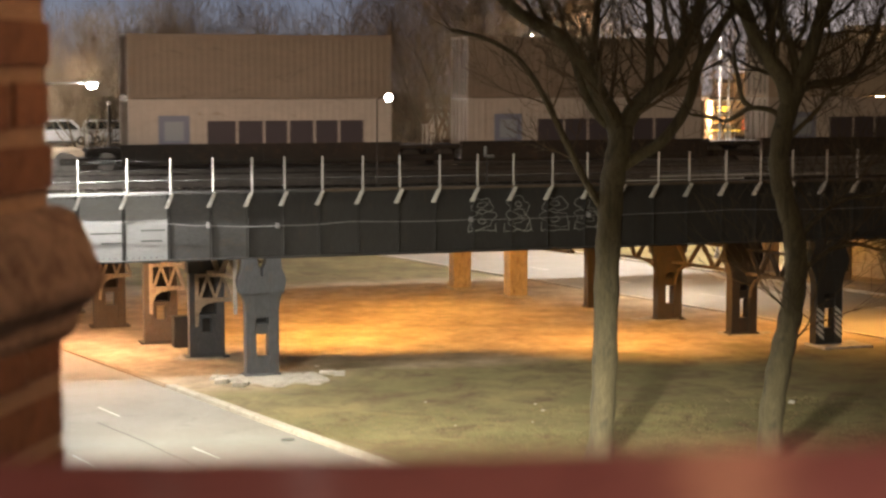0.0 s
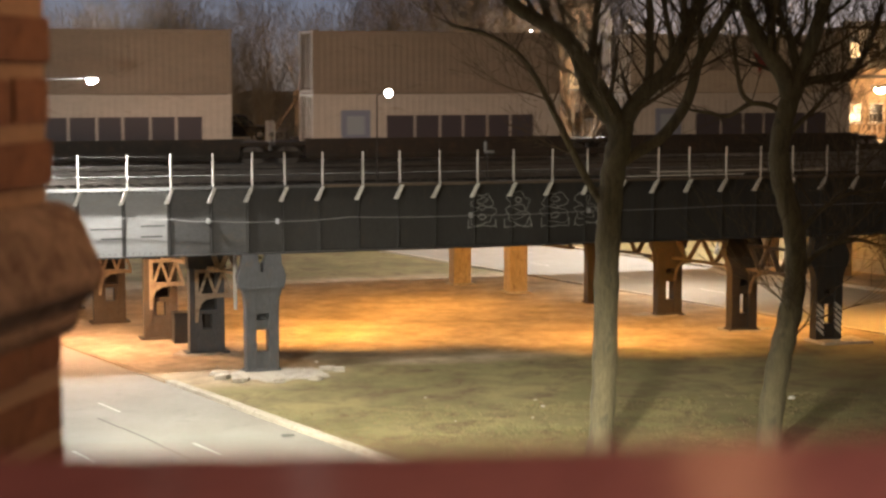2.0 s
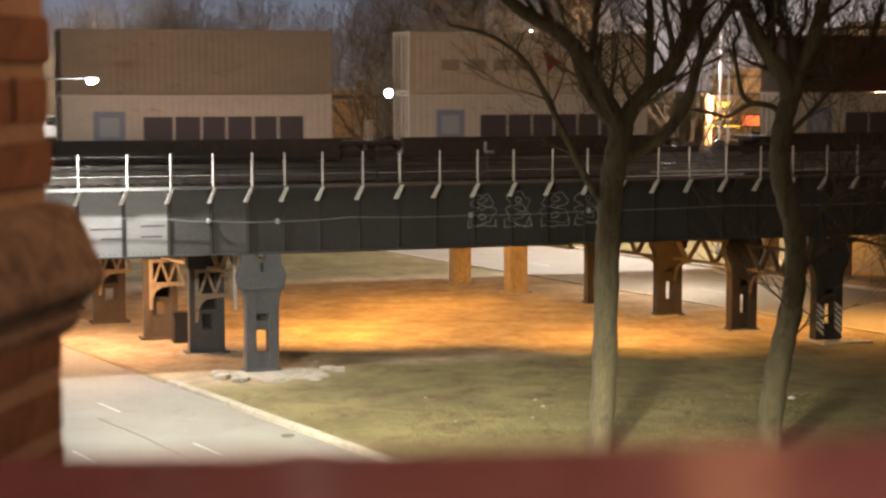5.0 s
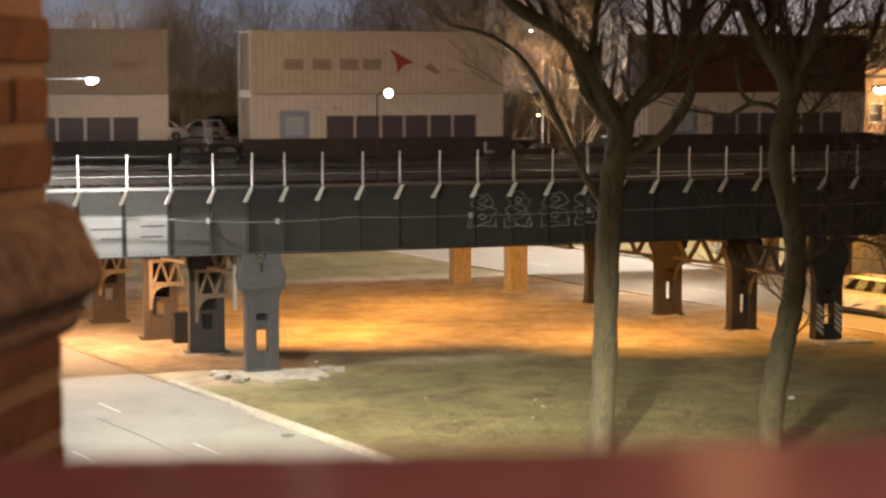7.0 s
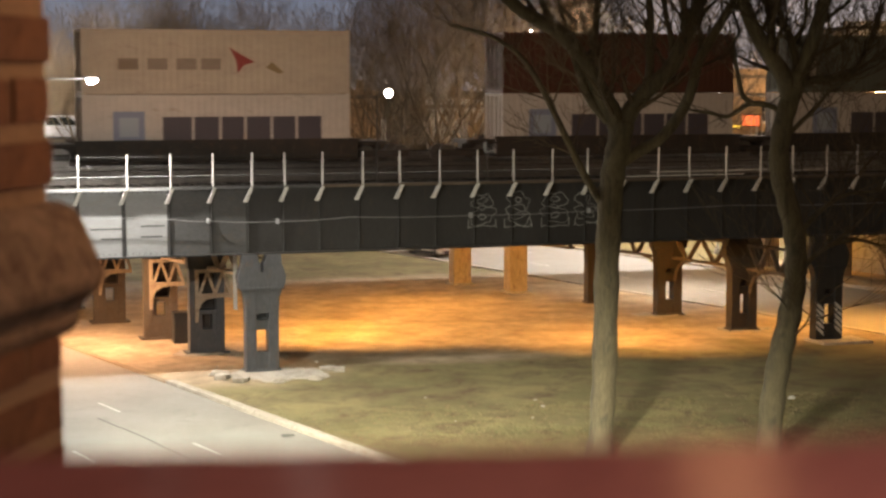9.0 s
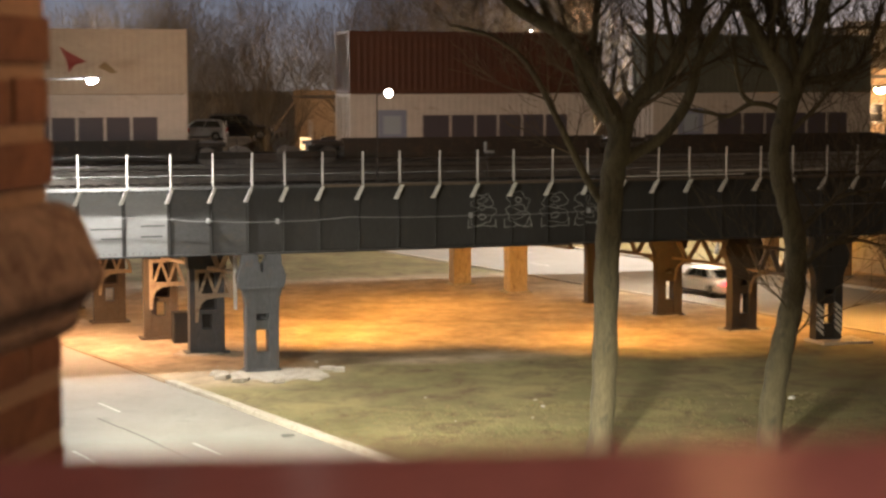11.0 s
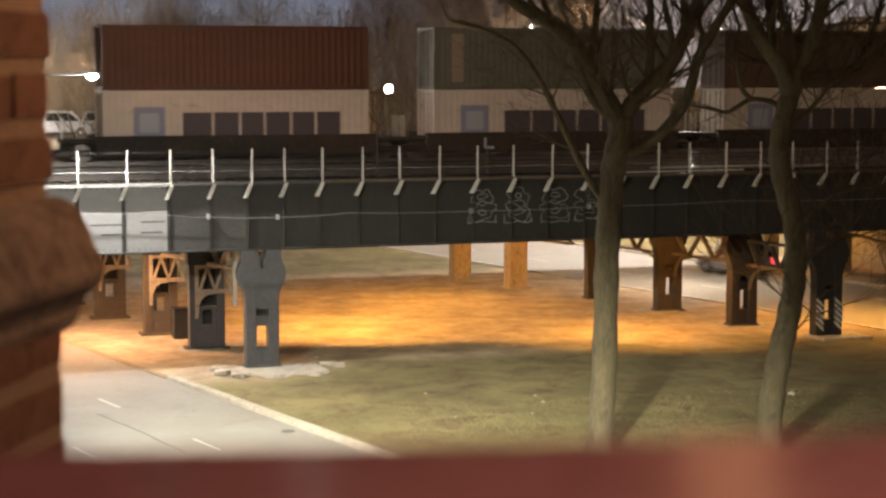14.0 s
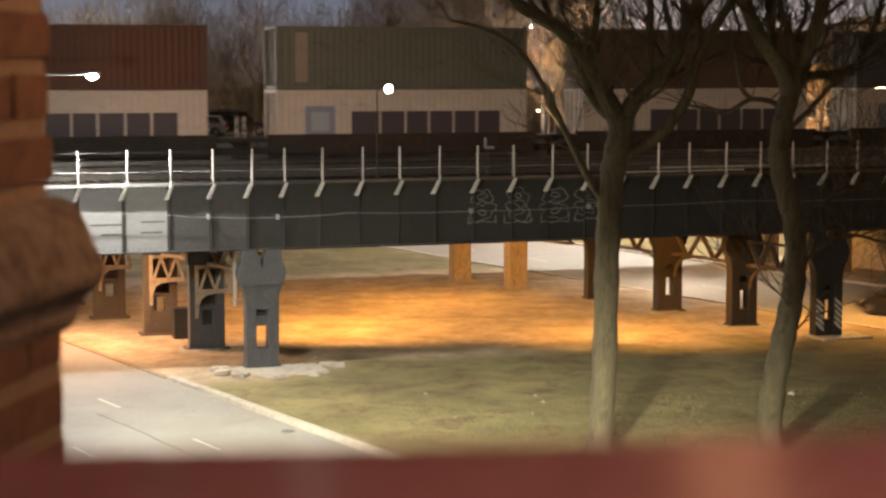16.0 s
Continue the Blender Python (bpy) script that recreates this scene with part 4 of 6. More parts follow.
def sweep(points, k=4):
    """Smooth path through a few places."""
    pts = [Vector(p) for p in points]
    out = []
    for i in range(len(pts) - 1):
        a, b, c, d = pts[max(i - 1, 0)], pts[i], pts[i + 1], pts[min(i + 2, len(pts) - 1)]
        for j in range(k):
            f = j / k
            out.append(0.5 * ((2 * b) + (c - a) * f + (2 * a - 5 * b + 4 * c - d) * f * f + (3 * b - a - 3 * c + d) * f ** 3))
    out.append(pts[-1])
    return out


def taper(n, a, b):
    return [a + (b - a) * i / (n - 1) for i in range(n)]


def park_tree(seed, base, trunk, r0, r1, limbs, label):
    """Bare park tree: trunk through given bends, main limbs (bend places, thickness), then random branches."""
    rnd = random.Random(seed)
    tr = thing("tree", base, label, "tree", "bare park trees")
    path = sweep(trunk)
    radii = [r * (1 + 0.06 * math.sin(i * 1.7)) for i, r in enumerate(taper(len(path), r0, r1))]
    radii[0] *= 1.35
    radii[1] *= 1.12
    part("trunk", Shape().tube(path, radii, 14), BARK, tr, "grey furrowed trunk", smooth=True)
    twigs = Shape()
    for pts, ra, rb, dens, lv in limbs:
        lp = sweep(pts)
        part("limb", Shape().tube(lp, taper(len(lp), ra * 1.22, rb * 1.22), 9), BARK, tr, smooth=True)
        for i in range(2, len(lp)):
            if rnd.random() < dens:
                d = (lp[i] - lp[i - 1]).normalized()
                side = Vector((rnd.uniform(-1, 1), rnd.uniform(-0.8, 0.8), rnd.uniform(-0.25, 0.8)))
                r = (ra + (rb - ra) * i / len(lp)) * rnd.uniform(0.25, 0.5)
                sprout(twigs, rnd, lp[i], (d * 0.5 + side).normalized(), rnd.uniform(1.3, 3.0), max(r, 0.02), lv)
        d = (lp[-1] - lp[-2]).normalized()
        for _ in range(2):
            sprout(twigs, rnd, lp[-1], (d + Vector((rnd.uniform(-0.5, 0.5), rnd.uniform(-0.5, 0.5), rnd.uniform(0, 0.4)))).normalized(), rnd.uniform(1.8, 3.0), rb * 0.8, lv)
    part("crown", twigs, TWIG, tr, "bare dark branches and twigs")
    return tr


park_tree(3, (4.75, 52.15, GZ),
          [(-0.08, 0, -0.1), (0.01, 0, 1.6), (0.06, 0, 2.95), (0.09, 0, 5.3), (0.13, 0, 6.65), (0.19, 0, 7.85), (0.28, 0, 8.7), (0.42, 0, 9.4), (0.5, 0, 10.1)], 0.38, 0.36,
          [([(0.42, 0, 9.8), (0.2, 0, 10.35), (-0.1, -0.07, 10.85), (-0.5, -0.13, 11.55), (-1.15, -0.2, 12.5), (-1.8, -0.26, 12.92), (-2.5, -0.33, 13.3), (-3.1, -0.4, 13.85)], 0.26, 0.14, 0.5, 2),
           ([(0.1, 0, 10.1), (-0.2, 0, 10.4), (-0.55, -0.1, 10.9), (-0.8, -0.2, 11.6), (-1.0, -0.2, 12.2)], 0.13, 0.09, 0.2, 1),
           ([(-0.5, 0, 11.6), (-0.36, -0.03, 12.2), (-0.31, -0.05, 12.8), (-0.24, -0.08, 13.6), (-0.18, -0.1, 14.4)], 0.1, 0.08, 0.6, 2),
           ([(-1.6, 0, 12.8), (-1.8, -0.09, 13.3), (-2.05, -0.17, 14.1)], 0.06, 0.04, 0.8, 2),
           ([(0.05, 0, 7.5), (-0.4, -0.1, 8.15), (-0.8, -0.2, 8.9), (-1.2, -0.3, 9.7), (-1.6, -0.4, 10.5), (-2.0, -0.5, 11.25), (-2.5, -0.6, 11.95), (-3.1, -0.75, 12.4), (-3.7, -0.85, 12.65), (-4.5, -0.98, 12.85)], 0.1, 0.04, 0.35, 2),
           ([(0.5, 0, 9.9), (0.68, 0, 10.25), (0.9, -0.02, 10.6), (1.3, -0.05, 11.05), (1.8, -0.07, 11.5), (2.12, -0.1, 12.05), (2.35, -0.12, 12.65), (2.6, -0.15, 13.2), (2.8, -0.17, 13.9)], 0.23, 0.15, 0.45, 2),
           ([(1.18, 0, 10.85), (1.32, 0.1, 11.7), (1.3, 0.2, 12.45), (1.35, 0.3, 13.1), (1.25, 0.42, 14.0)], 0.11, 0.09, 0.6, 2),
           ([(1.95, 0, 11.75), (1.94, 0.08, 12.45), (1.8, 0.15, 13.05), (1.68, 0.23, 13.9)], 0.09, 0.06, 0.7, 2),
           ([(2.3, 0, 12.5), (2.31, 0.07, 13.1), (2.22, 0.13, 13.9)], 0.12, 0.08, 0.7, 2),
           ([(0.4, 0, 8.8), (1.0, -0.07, 9.2), (1.65, -0.14, 9.6), (2.25, -0.2, 10.4), (2.5, -0.28, 11.05), (2.65, -0.35, 11.75), (2.9, -0.42, 12.25), (3.2, -0.5, 12.8), (3.5, -0.56, 13.3), (3.8, -0.63, 13.9)], 0.15, 0.1, 0.35, 2),
           ([(2.72, 0, 11.8), (2.8, 0, 12.55), (2.65, 0, 13.1), (2.7, 0, 13.8)], 0.07, 0.05, 0.6, 2)],
          "tall bare tree with straight grey trunk on the lawn")
park_tree(8, (9.64, 51.6, GZ),
          [(-0.02, 0, -0.1), (0.01, 0, 0.6), (0.06, 0, 1.7), (0.22, 0, 2.85), (0.39, 0, 3.7), (0.56, 0, 4.55), (0.67, 0, 5.4), (0.69, 0, 6.2), (0.59, 0, 7.05), (0.36, 0, 7.9), (0.16, 0, 8.7), (0.16, 0, 9.5), (0.32, 0, 10.35), (0.5, 0, 10.9), (0.68, 0, 11.5)], 0.38, 0.27,
          [([(0.45, 0, 10.7), (0.28, -0.03, 11.3), (0.03, -0.07, 11.7), (-0.42, -0.13, 12.3), (-0.8, -0.2, 13.0), (-1.15, -0.26, 13.9)], 0.24, 0.16, 0.6, 2),
           ([(-0.22, 0, 12.05), (-0.17, -0.1, 12.8), (-0.32, -0.2, 13.6), (-0.44, -0.3, 14.1)], 0.13, 0.08, 0.7, 2),
           ([(0.65, 0, 11.4), (0.42, -0.03, 12.4), (0.18, -0.05, 12.95), (-0.07, -0.08, 13.9)], 0.12, 0.06, 0.6, 2),
           ([(0.46, 0, 12.35), (0.8, -0.09, 12.95), (0.82, -0.17, 13.6), (0.85, -0.26, 14.2)], 0.06, 0.04, 0.8, 2),
           ([(0.66, 0, 11.3), (0.93, -0.1, 12.05), (1.1, -0.2, 12.7), (1.2, -0.33, 13.25), (1.31, -0.43, 14.0)], 0.2, 0.13, 0.5, 2),
           ([(1.15, 0, 12.75), (1.63, -0.02, 13.2), (2.02, -0.05, 13.5), (2.35, -0.07, 14.0)], 0.06, 0.04, 0.9, 2),
           ([(0.6, 0, 11.1), (1.2, 0.1, 11.3), (1.8, 0.2, 11.36), (2.28, 0.3, 11.5), (2.58, 0.42, 11.9), (2.9, 0.52, 12.6), (3.2, 0.63, 13.4)], 0.11, 0.06, 0.7, 2),
           ([(0.28, 0, 10.1), (-0.03, 0.08, 10.5), (-0.66, 0.15, 10.6), (-1.06, 0.23, 10.38), (-1.37, 0.3, 10.22), (-1.86, 0.38, 10.33), (-2.35, 0.45, 10.4)], 0.075, 0.035, 0.3, 1),
           ([(-0.66, 0.1, 10.6), (-0.95, 0.1, 10.9), (-1.08, 0.13, 11.5), (-1.2, 0.2, 12.3), (-1.04, 0.27, 12.7), (-1.25, 0.33, 13.3)], 0.065, 0.035, 0.6, 1),
           ([(0.3, 0, 9.6), (0.78, -0.07, 10.1), (1.17, -0.14, 10.5), (1.55, -0.2, 11.0), (2.02, -0.28, 11.3)], 0.07, 0.03, 0.6, 2),
           ([(0.6, 0, 6.6), (1.4, 0.4, 7.4), (2.2, 0.6, 7.9), (3.2, 0.8, 8.0)], 0.08, 0.03, 0.9, 2),
           ([(0.7, 0, 5.6), (1.5, 0.3, 6.3), (2.4, 0.5, 6.6), (3.3, 0.6, 6.4)], 0.08, 0.03, 0.9, 2),
           ([(0.62, -0.1, 4.3), (0.2, -0.5, 4.9), (-0.3, -0.7, 5.4), (-0.6, -0.8, 5.9)], 0.03, 0.012, 0.6, 1),
           ([(0.55, -0.1, 3.7), (0.95, -0.5, 4.3), (1.1, -0.6, 5.0)], 0.03, 0.012, 0.6, 1)],
          "bare tree with a leaning crooked trunk on the lawn")


def wild_tree(seed, height, label):
    rnd = random.Random(seed)
    tr = thing("tree", (0, 0, 0), label, "tree", "bare trees behind the viaduct")
    trunk, twigs = Shape(), Shape()
    top = height * rnd.uniform(0.3, 0.42)
    path = [Vector((rnd.uniform(-0.2, 0.2) * i, rnd.uniform(-0.2, 0.2) * i, top * i / 4)) for i in range(5)]
    trunk.tube(path, taper(5, 0.3, 0.2), 8)
    for k in range(6):
        a = 6.28 * k / 6 + rnd.uniform(-0.4, 0.4)
        d = Vector((math.cos(a) * 0.55, math.sin(a) * 0.55, rnd.uniform(0.7, 1.3)))
        sprout(twigs, rnd, path[-1] + Vector((0, 0, rnd.uniform(-1.2, 0))), d, height * rnd.uniform(0.42, 0.6), 0.13, 3, 0.0, 0.7)
    part("trunk", trunk, BARK, tr, smooth=True)
    part("crown", twigs, TWIG, tr, "fine bare twigs")
    return tr


WILD = [wild_tree(20 + i, (15.5, 17.5, 14.0, 16.5)[i], "bare spreading tree behind the viaduct") for i in range(4)]
# places of the trees behind the viaduct and their sizes
SPOTS = [(-25.5, 128, 0.77), (-21.5, 133, 0.86), (-29.5, 136, 0.82), (-17, 142, 0.73), (-12, 131, 0.69), (1, 122, 1.12), (-1.5, 132, 1.15), (5, 130, 0.89),
         (9.5, 121, 0.93), (17.5, 124, 0.93), (26, 122, 0.93), (-6, 146, 0.9), (3, 150, 1.2), (44, 150, 0.96), (-35, 145, 0.86), (11, 158, 0.96), (-27, 150,
         0.95), (-22, 156, 0.99), (-32, 156, 0.95), (-16, 154, 0.95), (-24, 143, 0.82), (-38, 152, 0.95), (-2.6, 118, 0.9), (-0.6, 119.5, 1), (-4.2, 124, 0.77)]
rs = random.Random(77)
for i_, (x_, y_, k_) in enumerate(SPOTS):
    m_ = pose(x_, y_, GZ, 0, 0, rs.uniform(0, 360))
    if i_ < 4:
        WILD[i_].scale = (k_, k_, k_)
        WILD[i_].matrix_basis = m_ @ Matrix.Diagonal((k_, k_, k_, 1))
    else:
        o_ = copy_thing(WILD[i_ % 4], m_)
        o_.scale = (k_, k_, k_)


# ---- window of the house from which the view is seen ----
TRIM_IRON = plain("black_iron", (0.03, 0.03, 0.03), 0.5, 0.5)


def build_window():
    jamb0, jamb1 = Vector((-0.477, 1.9, 0)), Vector((-0.447, 2.07, 0))
    # the jamb is a pier of brick, its face turned towards the glass
    d = (jamb1 - jamb0).normalized()
    nrm = Vector((d.y, -d.x, 0))
    near = jamb1 - d * 0.9 + Vector((-0.011, 0, 0))
    m = Matrix(((d.x, -nrm.x, 0, near.x), (d.y, -nrm.y, 0, near.y), (0, 0, 1, EYE_Z), (0, 0, 0, 1)))
    pier = thing("brick_pier", m, "red-brown brick window pier with sandy joints and a stone corbel", "brick pier")
    part("mortar_core", Shape().box(-1.28, 0.897, 0.005, 0.5, -0.25, 2.6), MORTAR, pier, "sandy mortar")
    part("mortar_core", Shape().box(-1.28, 0.897, -0.008, 0.5, GZ - EYE_Z, -0.25), MORTAR, pier, "sandy mortar")
    course = 0.0716
    hb = Shape().box(0, 0.092, 0, 0.05, 0, 0.05).mesh("brick", BRICK)
    fb = Shape().box(0, 0.194, 0, 0.05, 0, 0.05).mesh("brick", BRICK)
    cb = Shape().box(0, 0.1, -0.008, 0.05, 0, 0.05).mesh("brick", BRICK)
    rb = random.Random(2)
    for j in range(-16, 9):
        z = j * course + 0.02
        low = z < -0.22
        lens = [0.1] if j % 2 else [0.2]
        while sum(lens) < 0.8:
            lens.append(0.2 if lens[-1] < 0.15 else 0.1)
        e_ = 0.9
        for L in lens:
            share("brick", fb if L > 0.15 else hb, pier, Matrix.Translation((e_ - L + 0.004, (-0.010 if low else 0.0) + rb.uniform(-0.003, 0.002), z + rb.uniform(-0.002, 0.002))))
            e_ -= L + 0.008
    lamp = thing("wall_lamp", WALL_LAMP, "small lit wall lamp on a bracket beside the window", "lamp")
    part("globe", Shape().tube([(0, 0, 0.05), (0, 0, 0.03), (0, 0, -0.03), (0, 0, -0.05)], [0.02, 0.05, 0.05, 0.02], 12), SODIUM_GLASS, lamp, "glowing globe", smooth=True).visible_shadow = False
    part("bracket", Shape().tube([(0, 0, 0.05), (-0.1, 0, 0.4), (-0.5, -0.1, 0.5), (-0.78, -0.15, 0.5)], 0.012, 8), TRIM_IRON, lamp)
    # fixture for the added sill light
    sconce = thing("room_lamp", SILL_FILL, "added unseen lamp on the window jamb, brightens the sill", "lamp")
    part("globe", Shape().tube([(0, 0, 0.06), (0, 0, 0.04), (0, 0, -0.04), (0, 0, -0.06)], [0.03, 0.06, 0.06, 0.03], 12), SODIUM_GLASS, sconce, "glowing globe", smooth=True).visible_shadow = False
    part("bracket", Shape().tube([(0, 0, -0.06), (0, 0, -0.12), (0.25, 0, -0.12)], 0.01, 8), TRIM_IRON, sconce)
    # stone corbel with a rounded nose
    prof = [(0.0, -0.305), (-0.012, -0.3), (-0.02, -0.287), (-0.022, -0.275), (-0.03, -0.262), (-0.05, -0.246), (-0.055, -0.23), (-0.045, -0.205), (-0.032, -0.175), (-0.02, -0.154), (0.0, -0.145), (0.3, -0.145), (0.3, -0.305)]
    sh = Shape()
    n = len(prof)
    for x in (0.0, 0.86, 0.93):
        sh.v += [(x, y, z) for y, z in prof]
    for lv in range(2):
        sh.f += [(lv * n + i, lv * n + (i + 1) % n, (lv + 1) * n + (i + 1) % n, (lv + 1) * n + i) for i in range(n)]
    sh.f += [tuple(range(n)), tuple(range(2 * n, 3 * n))]
    part("corbel", sh, STONE, pier, "weathered dark stone corbel", bevel=0.006)
    # painted sill
    sill = thing("window_sill", (0, 0, EYE_Z), "dark red painted window sill with a worn edge", "window sill", kind="structure")
    a, b = Vector((-0.4, 0.78, -0.1722)), Vector((0.3, 0.23, -0.041))
    sh = Shape()
    dn = Vector((0, 0, -0.06))
    bk = Vector((-0.42, -0.72, -0.05))
    sh.hexa([a + dn, b + dn, b + bk + dn, a + bk + dn, a, b, b + bk, a + bk])
    part("sill_board", sh, SILL_RED, sill, bevel=0.004)
    # house wall and room behind the camera
    hw = Shape()
    hw.box(-9, -0.75, -0.3, 0.0, GZ, 16).box(0.75, 9, -0.3, 0.0, GZ, 16).box(-0.75, 0.75, -0.3, 0.0, GZ, EYE_Z - 0.75).box(-0.75, 0.75, -0.3, 0.0, EYE_Z + 1.6, 16)
    single("wall_south", hw, HOUSE_BRICK, "brick house wall round the open window", "wall", "structure")
    rm = Shape()
    rm.box(-3, 3, -5.2, -5.0, EYE_Z - 1.4, EYE_Z + 1.7).box(-3.2, -3, -5, -0.3, EYE_Z - 1.4, EYE_Z + 1.7).box(3, 3.2, -5, -0.3, EYE_Z - 1.4, EYE_Z + 1.7)
    single("wall_room", rm, PLASTER, "plain plaster walls of the room", "wall", "structure")
    single("floor", Shape().box(-3, 3, -5, -0.3, EYE_Z - 1.6, EYE_Z - 1.4), BARK, "plain wooden room floor", "floor", "structure")
    single("ceiling", Shape().box(-3, 3, -5, -0.3, EYE_Z + 1.7, EYE_Z + 1.9), PLASTER, "plain plaster ceiling", "ceiling", "structure")


build_window()


# ---- street lamps ----
def street_lamp(head, base, label, glass=LAMP_GLASS, size=1.0):
    """Tapered pole, curved arm, flat head with a glowing lens."""
    head, base = Vector(head), Vector(base)
    lamp = thing("street_lamp", base, label, "street lamp", "street lamps")
    h = head - base
    flat = Vector((h.x, h.y, 0))
    top = Vector((0, 0, h.z - 0.05))
    part("pole", Shape().tube([(0, 0, 0), (0, 0, 0.6), (0, 0, h.z * 0.5), tuple(top)], [0.14, 0.1, 0.085, 0.06], 12), LAMP_METAL, lamp, smooth=True)
    part("base", Shape().tube([(0, 0, 0), (0, 0, 0.45), (0, 0, 0.55)], [0.22, 0.2, 0.12], 12), LAMP_METAL, lamp)
    if flat.length > 0.3:
        part("arm", Shape().tube([tuple(top - UP * 0.2), tuple(top + flat * 0.3 + UP * 0.02), tuple(top + flat * 0.95 + UP * 0.08)], [0.05, 0.045, 0.035], 8), LAMP_METAL, lamp, smooth=True)
    d = flat.normalized() if flat.length > 0.3 else Vector((0, -1, 0))
    m = Matrix(((d.x, -d.y, 0, h.x), (d.y, d.x, 0, h.y), (0, 0, 1, h.z), (0, 0, 0, 1)))
    hd = part("head", Shape().box(-0.35 * size, 0.3 * size, -0.14 * size, 0.14 * size, 0.0, 0.1 * size, m), LAMP_METAL, lamp, bevel=0.03)
    part("lens", Shape().tube([tuple(m @ Vector((0, 0, z_ * size))) for z_ in (0.02, -0.06, -0.13, -0.18)], [0.2 * size, 0.2 * size, 0.15 * size, 0.06 * size], 14), glass, hd, "glowing lens", smooth=True)
    return lamp


street_lamp(LAMP_A, (-16.6, 62.2, GZ), "grey street lamp with a lit white head over the road")
# fixture for the added lamp behind the pier
street_lamp(ADDED_LAMP_B, (-15.4, 42.6, GZ), "grey street lamp with a lit white head over the road")
street_lamp(ADDED_LAMP_E, (-4.9, 19.6, GZ), "added unseen tall lamp with a lit head turned to the lawn")
street_lamp(LAMP_D, (17.6, 113.0, GZ), "street lamp with a lit white head over the far road")
fl = street_lamp(ADDED_FLOOD, (-16.4, 49.0, GZ), "added unseen mast with a warm flood lamp turned to the tracks", SODIUM_GLASS)
# added visor that keeps the flood lamp's light off the street
vz = Shape()
v0 = ADDED_FLOOD + Vector((0.12, 0.3, -0.3)) - Vector((-16.4, 49.0, GZ))
vz.v = [tuple(v0 + Vector((0, 0, -0.3)))] + [tuple(v0 + Vector((1.2 * math.cos(a), 1.2 * math.sin(a), -0.3))) for a in [radians(q) for q in range(0, 181, 15)]]
vz.f = [(0, i, i + 1) for i in range(1, 13)]
part("visor", vz, LAMP_METAL, fl, "added dark visor that cuts off the flood lamp's light")
for s_, t_ in UNDER:
    lt = thing("under_deck_lamp", at(s_, t_, 4.72), "small sodium floodlight under the viaduct deck", "lamp", "floodlights under the deck")
    part("housing", Shape().box(-0.2, 0.2, -0.15, 0.15, -0.05, 0.2), LAMP_METAL, lt, bevel=0.02)
    part("hanger", Shape().box(-0.03, 0.03, -0.03, 0.03, 0.2, 1.6), LAMP_METAL, lt)
    part("lens", Shape().box(-0.16, 0.16, -0.11, 0.11, -0.09, -0.05), SODIUM_GLASS, lt, "glowing orange lens")


# ---- vehicles ----
def paint(name, c, rough=0.3, spec=0.5):
    return surface(name, tuple(q * 0.93 for q in c), c, 1.5, rough, bump=0.03, fine=20, c3=tuple(q * 0.75 for q in c), blotch=0.05, spec=spec, grain=0.15)


WHITE_PAINT = paint("white_car_paint", (0.27, 0.28, 0.3), 0.35, 0.35)
CAR_WHITE = paint("bright_white_car_paint", (0.75, 0.75, 0.74))
MAROON_PAINT = paint("maroon_car_paint", (0.16, 0.055, 0.068))
BLACK_PAINT = paint("black_car_paint", (0.02, 0.02, 0.023), 0.42, 0.15)
SILVER_PAINT = paint("silver_car_paint", (0.5, 0.49, 0.48))
GOLD_PAINT = paint("yellow_car_paint", (0.55, 0.42, 0.2))
BLUE_PAINT = paint("dark_blue_car_paint", (0.12, 0.125, 0.15))
RUBBER = surface("tyre_rubber", (0.02, 0.02, 0.02), (0.035, 0.035, 0.035), 6, 0.85)
RIM = plain("alloy_rim", (0.5, 0.5, 0.5), 0.3, 0.8)
TRIM = plain("black_trim", (0.02, 0.02, 0.022), 0.5)
GLASS = plain("tinted_glass", (0.012, 0.014, 0.013), 0.06)
HEAD_LIT = plain("headlight_lit", (0.9, 0.9, 0.9), 0.2, 0, (0.96, 0.95, 1.0), 22.0)
HEAD_OFF = plain("headlight_lens", (0.6, 0.6, 0.6), 0.15)
TAIL_LIT = plain("tail_light_lit", (0.5, 0.02, 0.02), 0.3, 0, (1.0, 0.06, 0.08), 2.2)
TAIL_OFF = plain("tail_light_lens", (0.25, 0.012, 0.012), 0.25)
SIGNAL_LIT = plain("orange_signal_lit", (0.6, 0.25, 0.05), 0.3, 0, (1.0, 0.4, 0.06), 2.5)
PLATE = plain("plate_bar", (0.6, 0.6, 0.58), 0.5)

KINDS = {
    # length, width, height, belt, cabin rear foot, rear top, front top, front foot, bonnet height at nose, clearance, tyre radius
    "sedan": (4.7, 1.82, 1.45, 0.93, -1.75, -1.05, 0.35, 1.15, 0.72, 0.2, 0.32),
    "suv": (4.95, 1.95, 1.82, 1.1, -2.4, -2.2, 0.45, 1.1, 0.98, 0.26, 0.38),
    "van": (5.1, 2.0, 1.85, 1.08, -2.5, -2.35, 0.85, 1.75, 0.88, 0.2, 0.34),
    "hatch": (4.2, 1.78, 1.52, 0.95, -2.0, -1.6, 0.3, 1.1, 0.76, 0.2, 0.32),
}


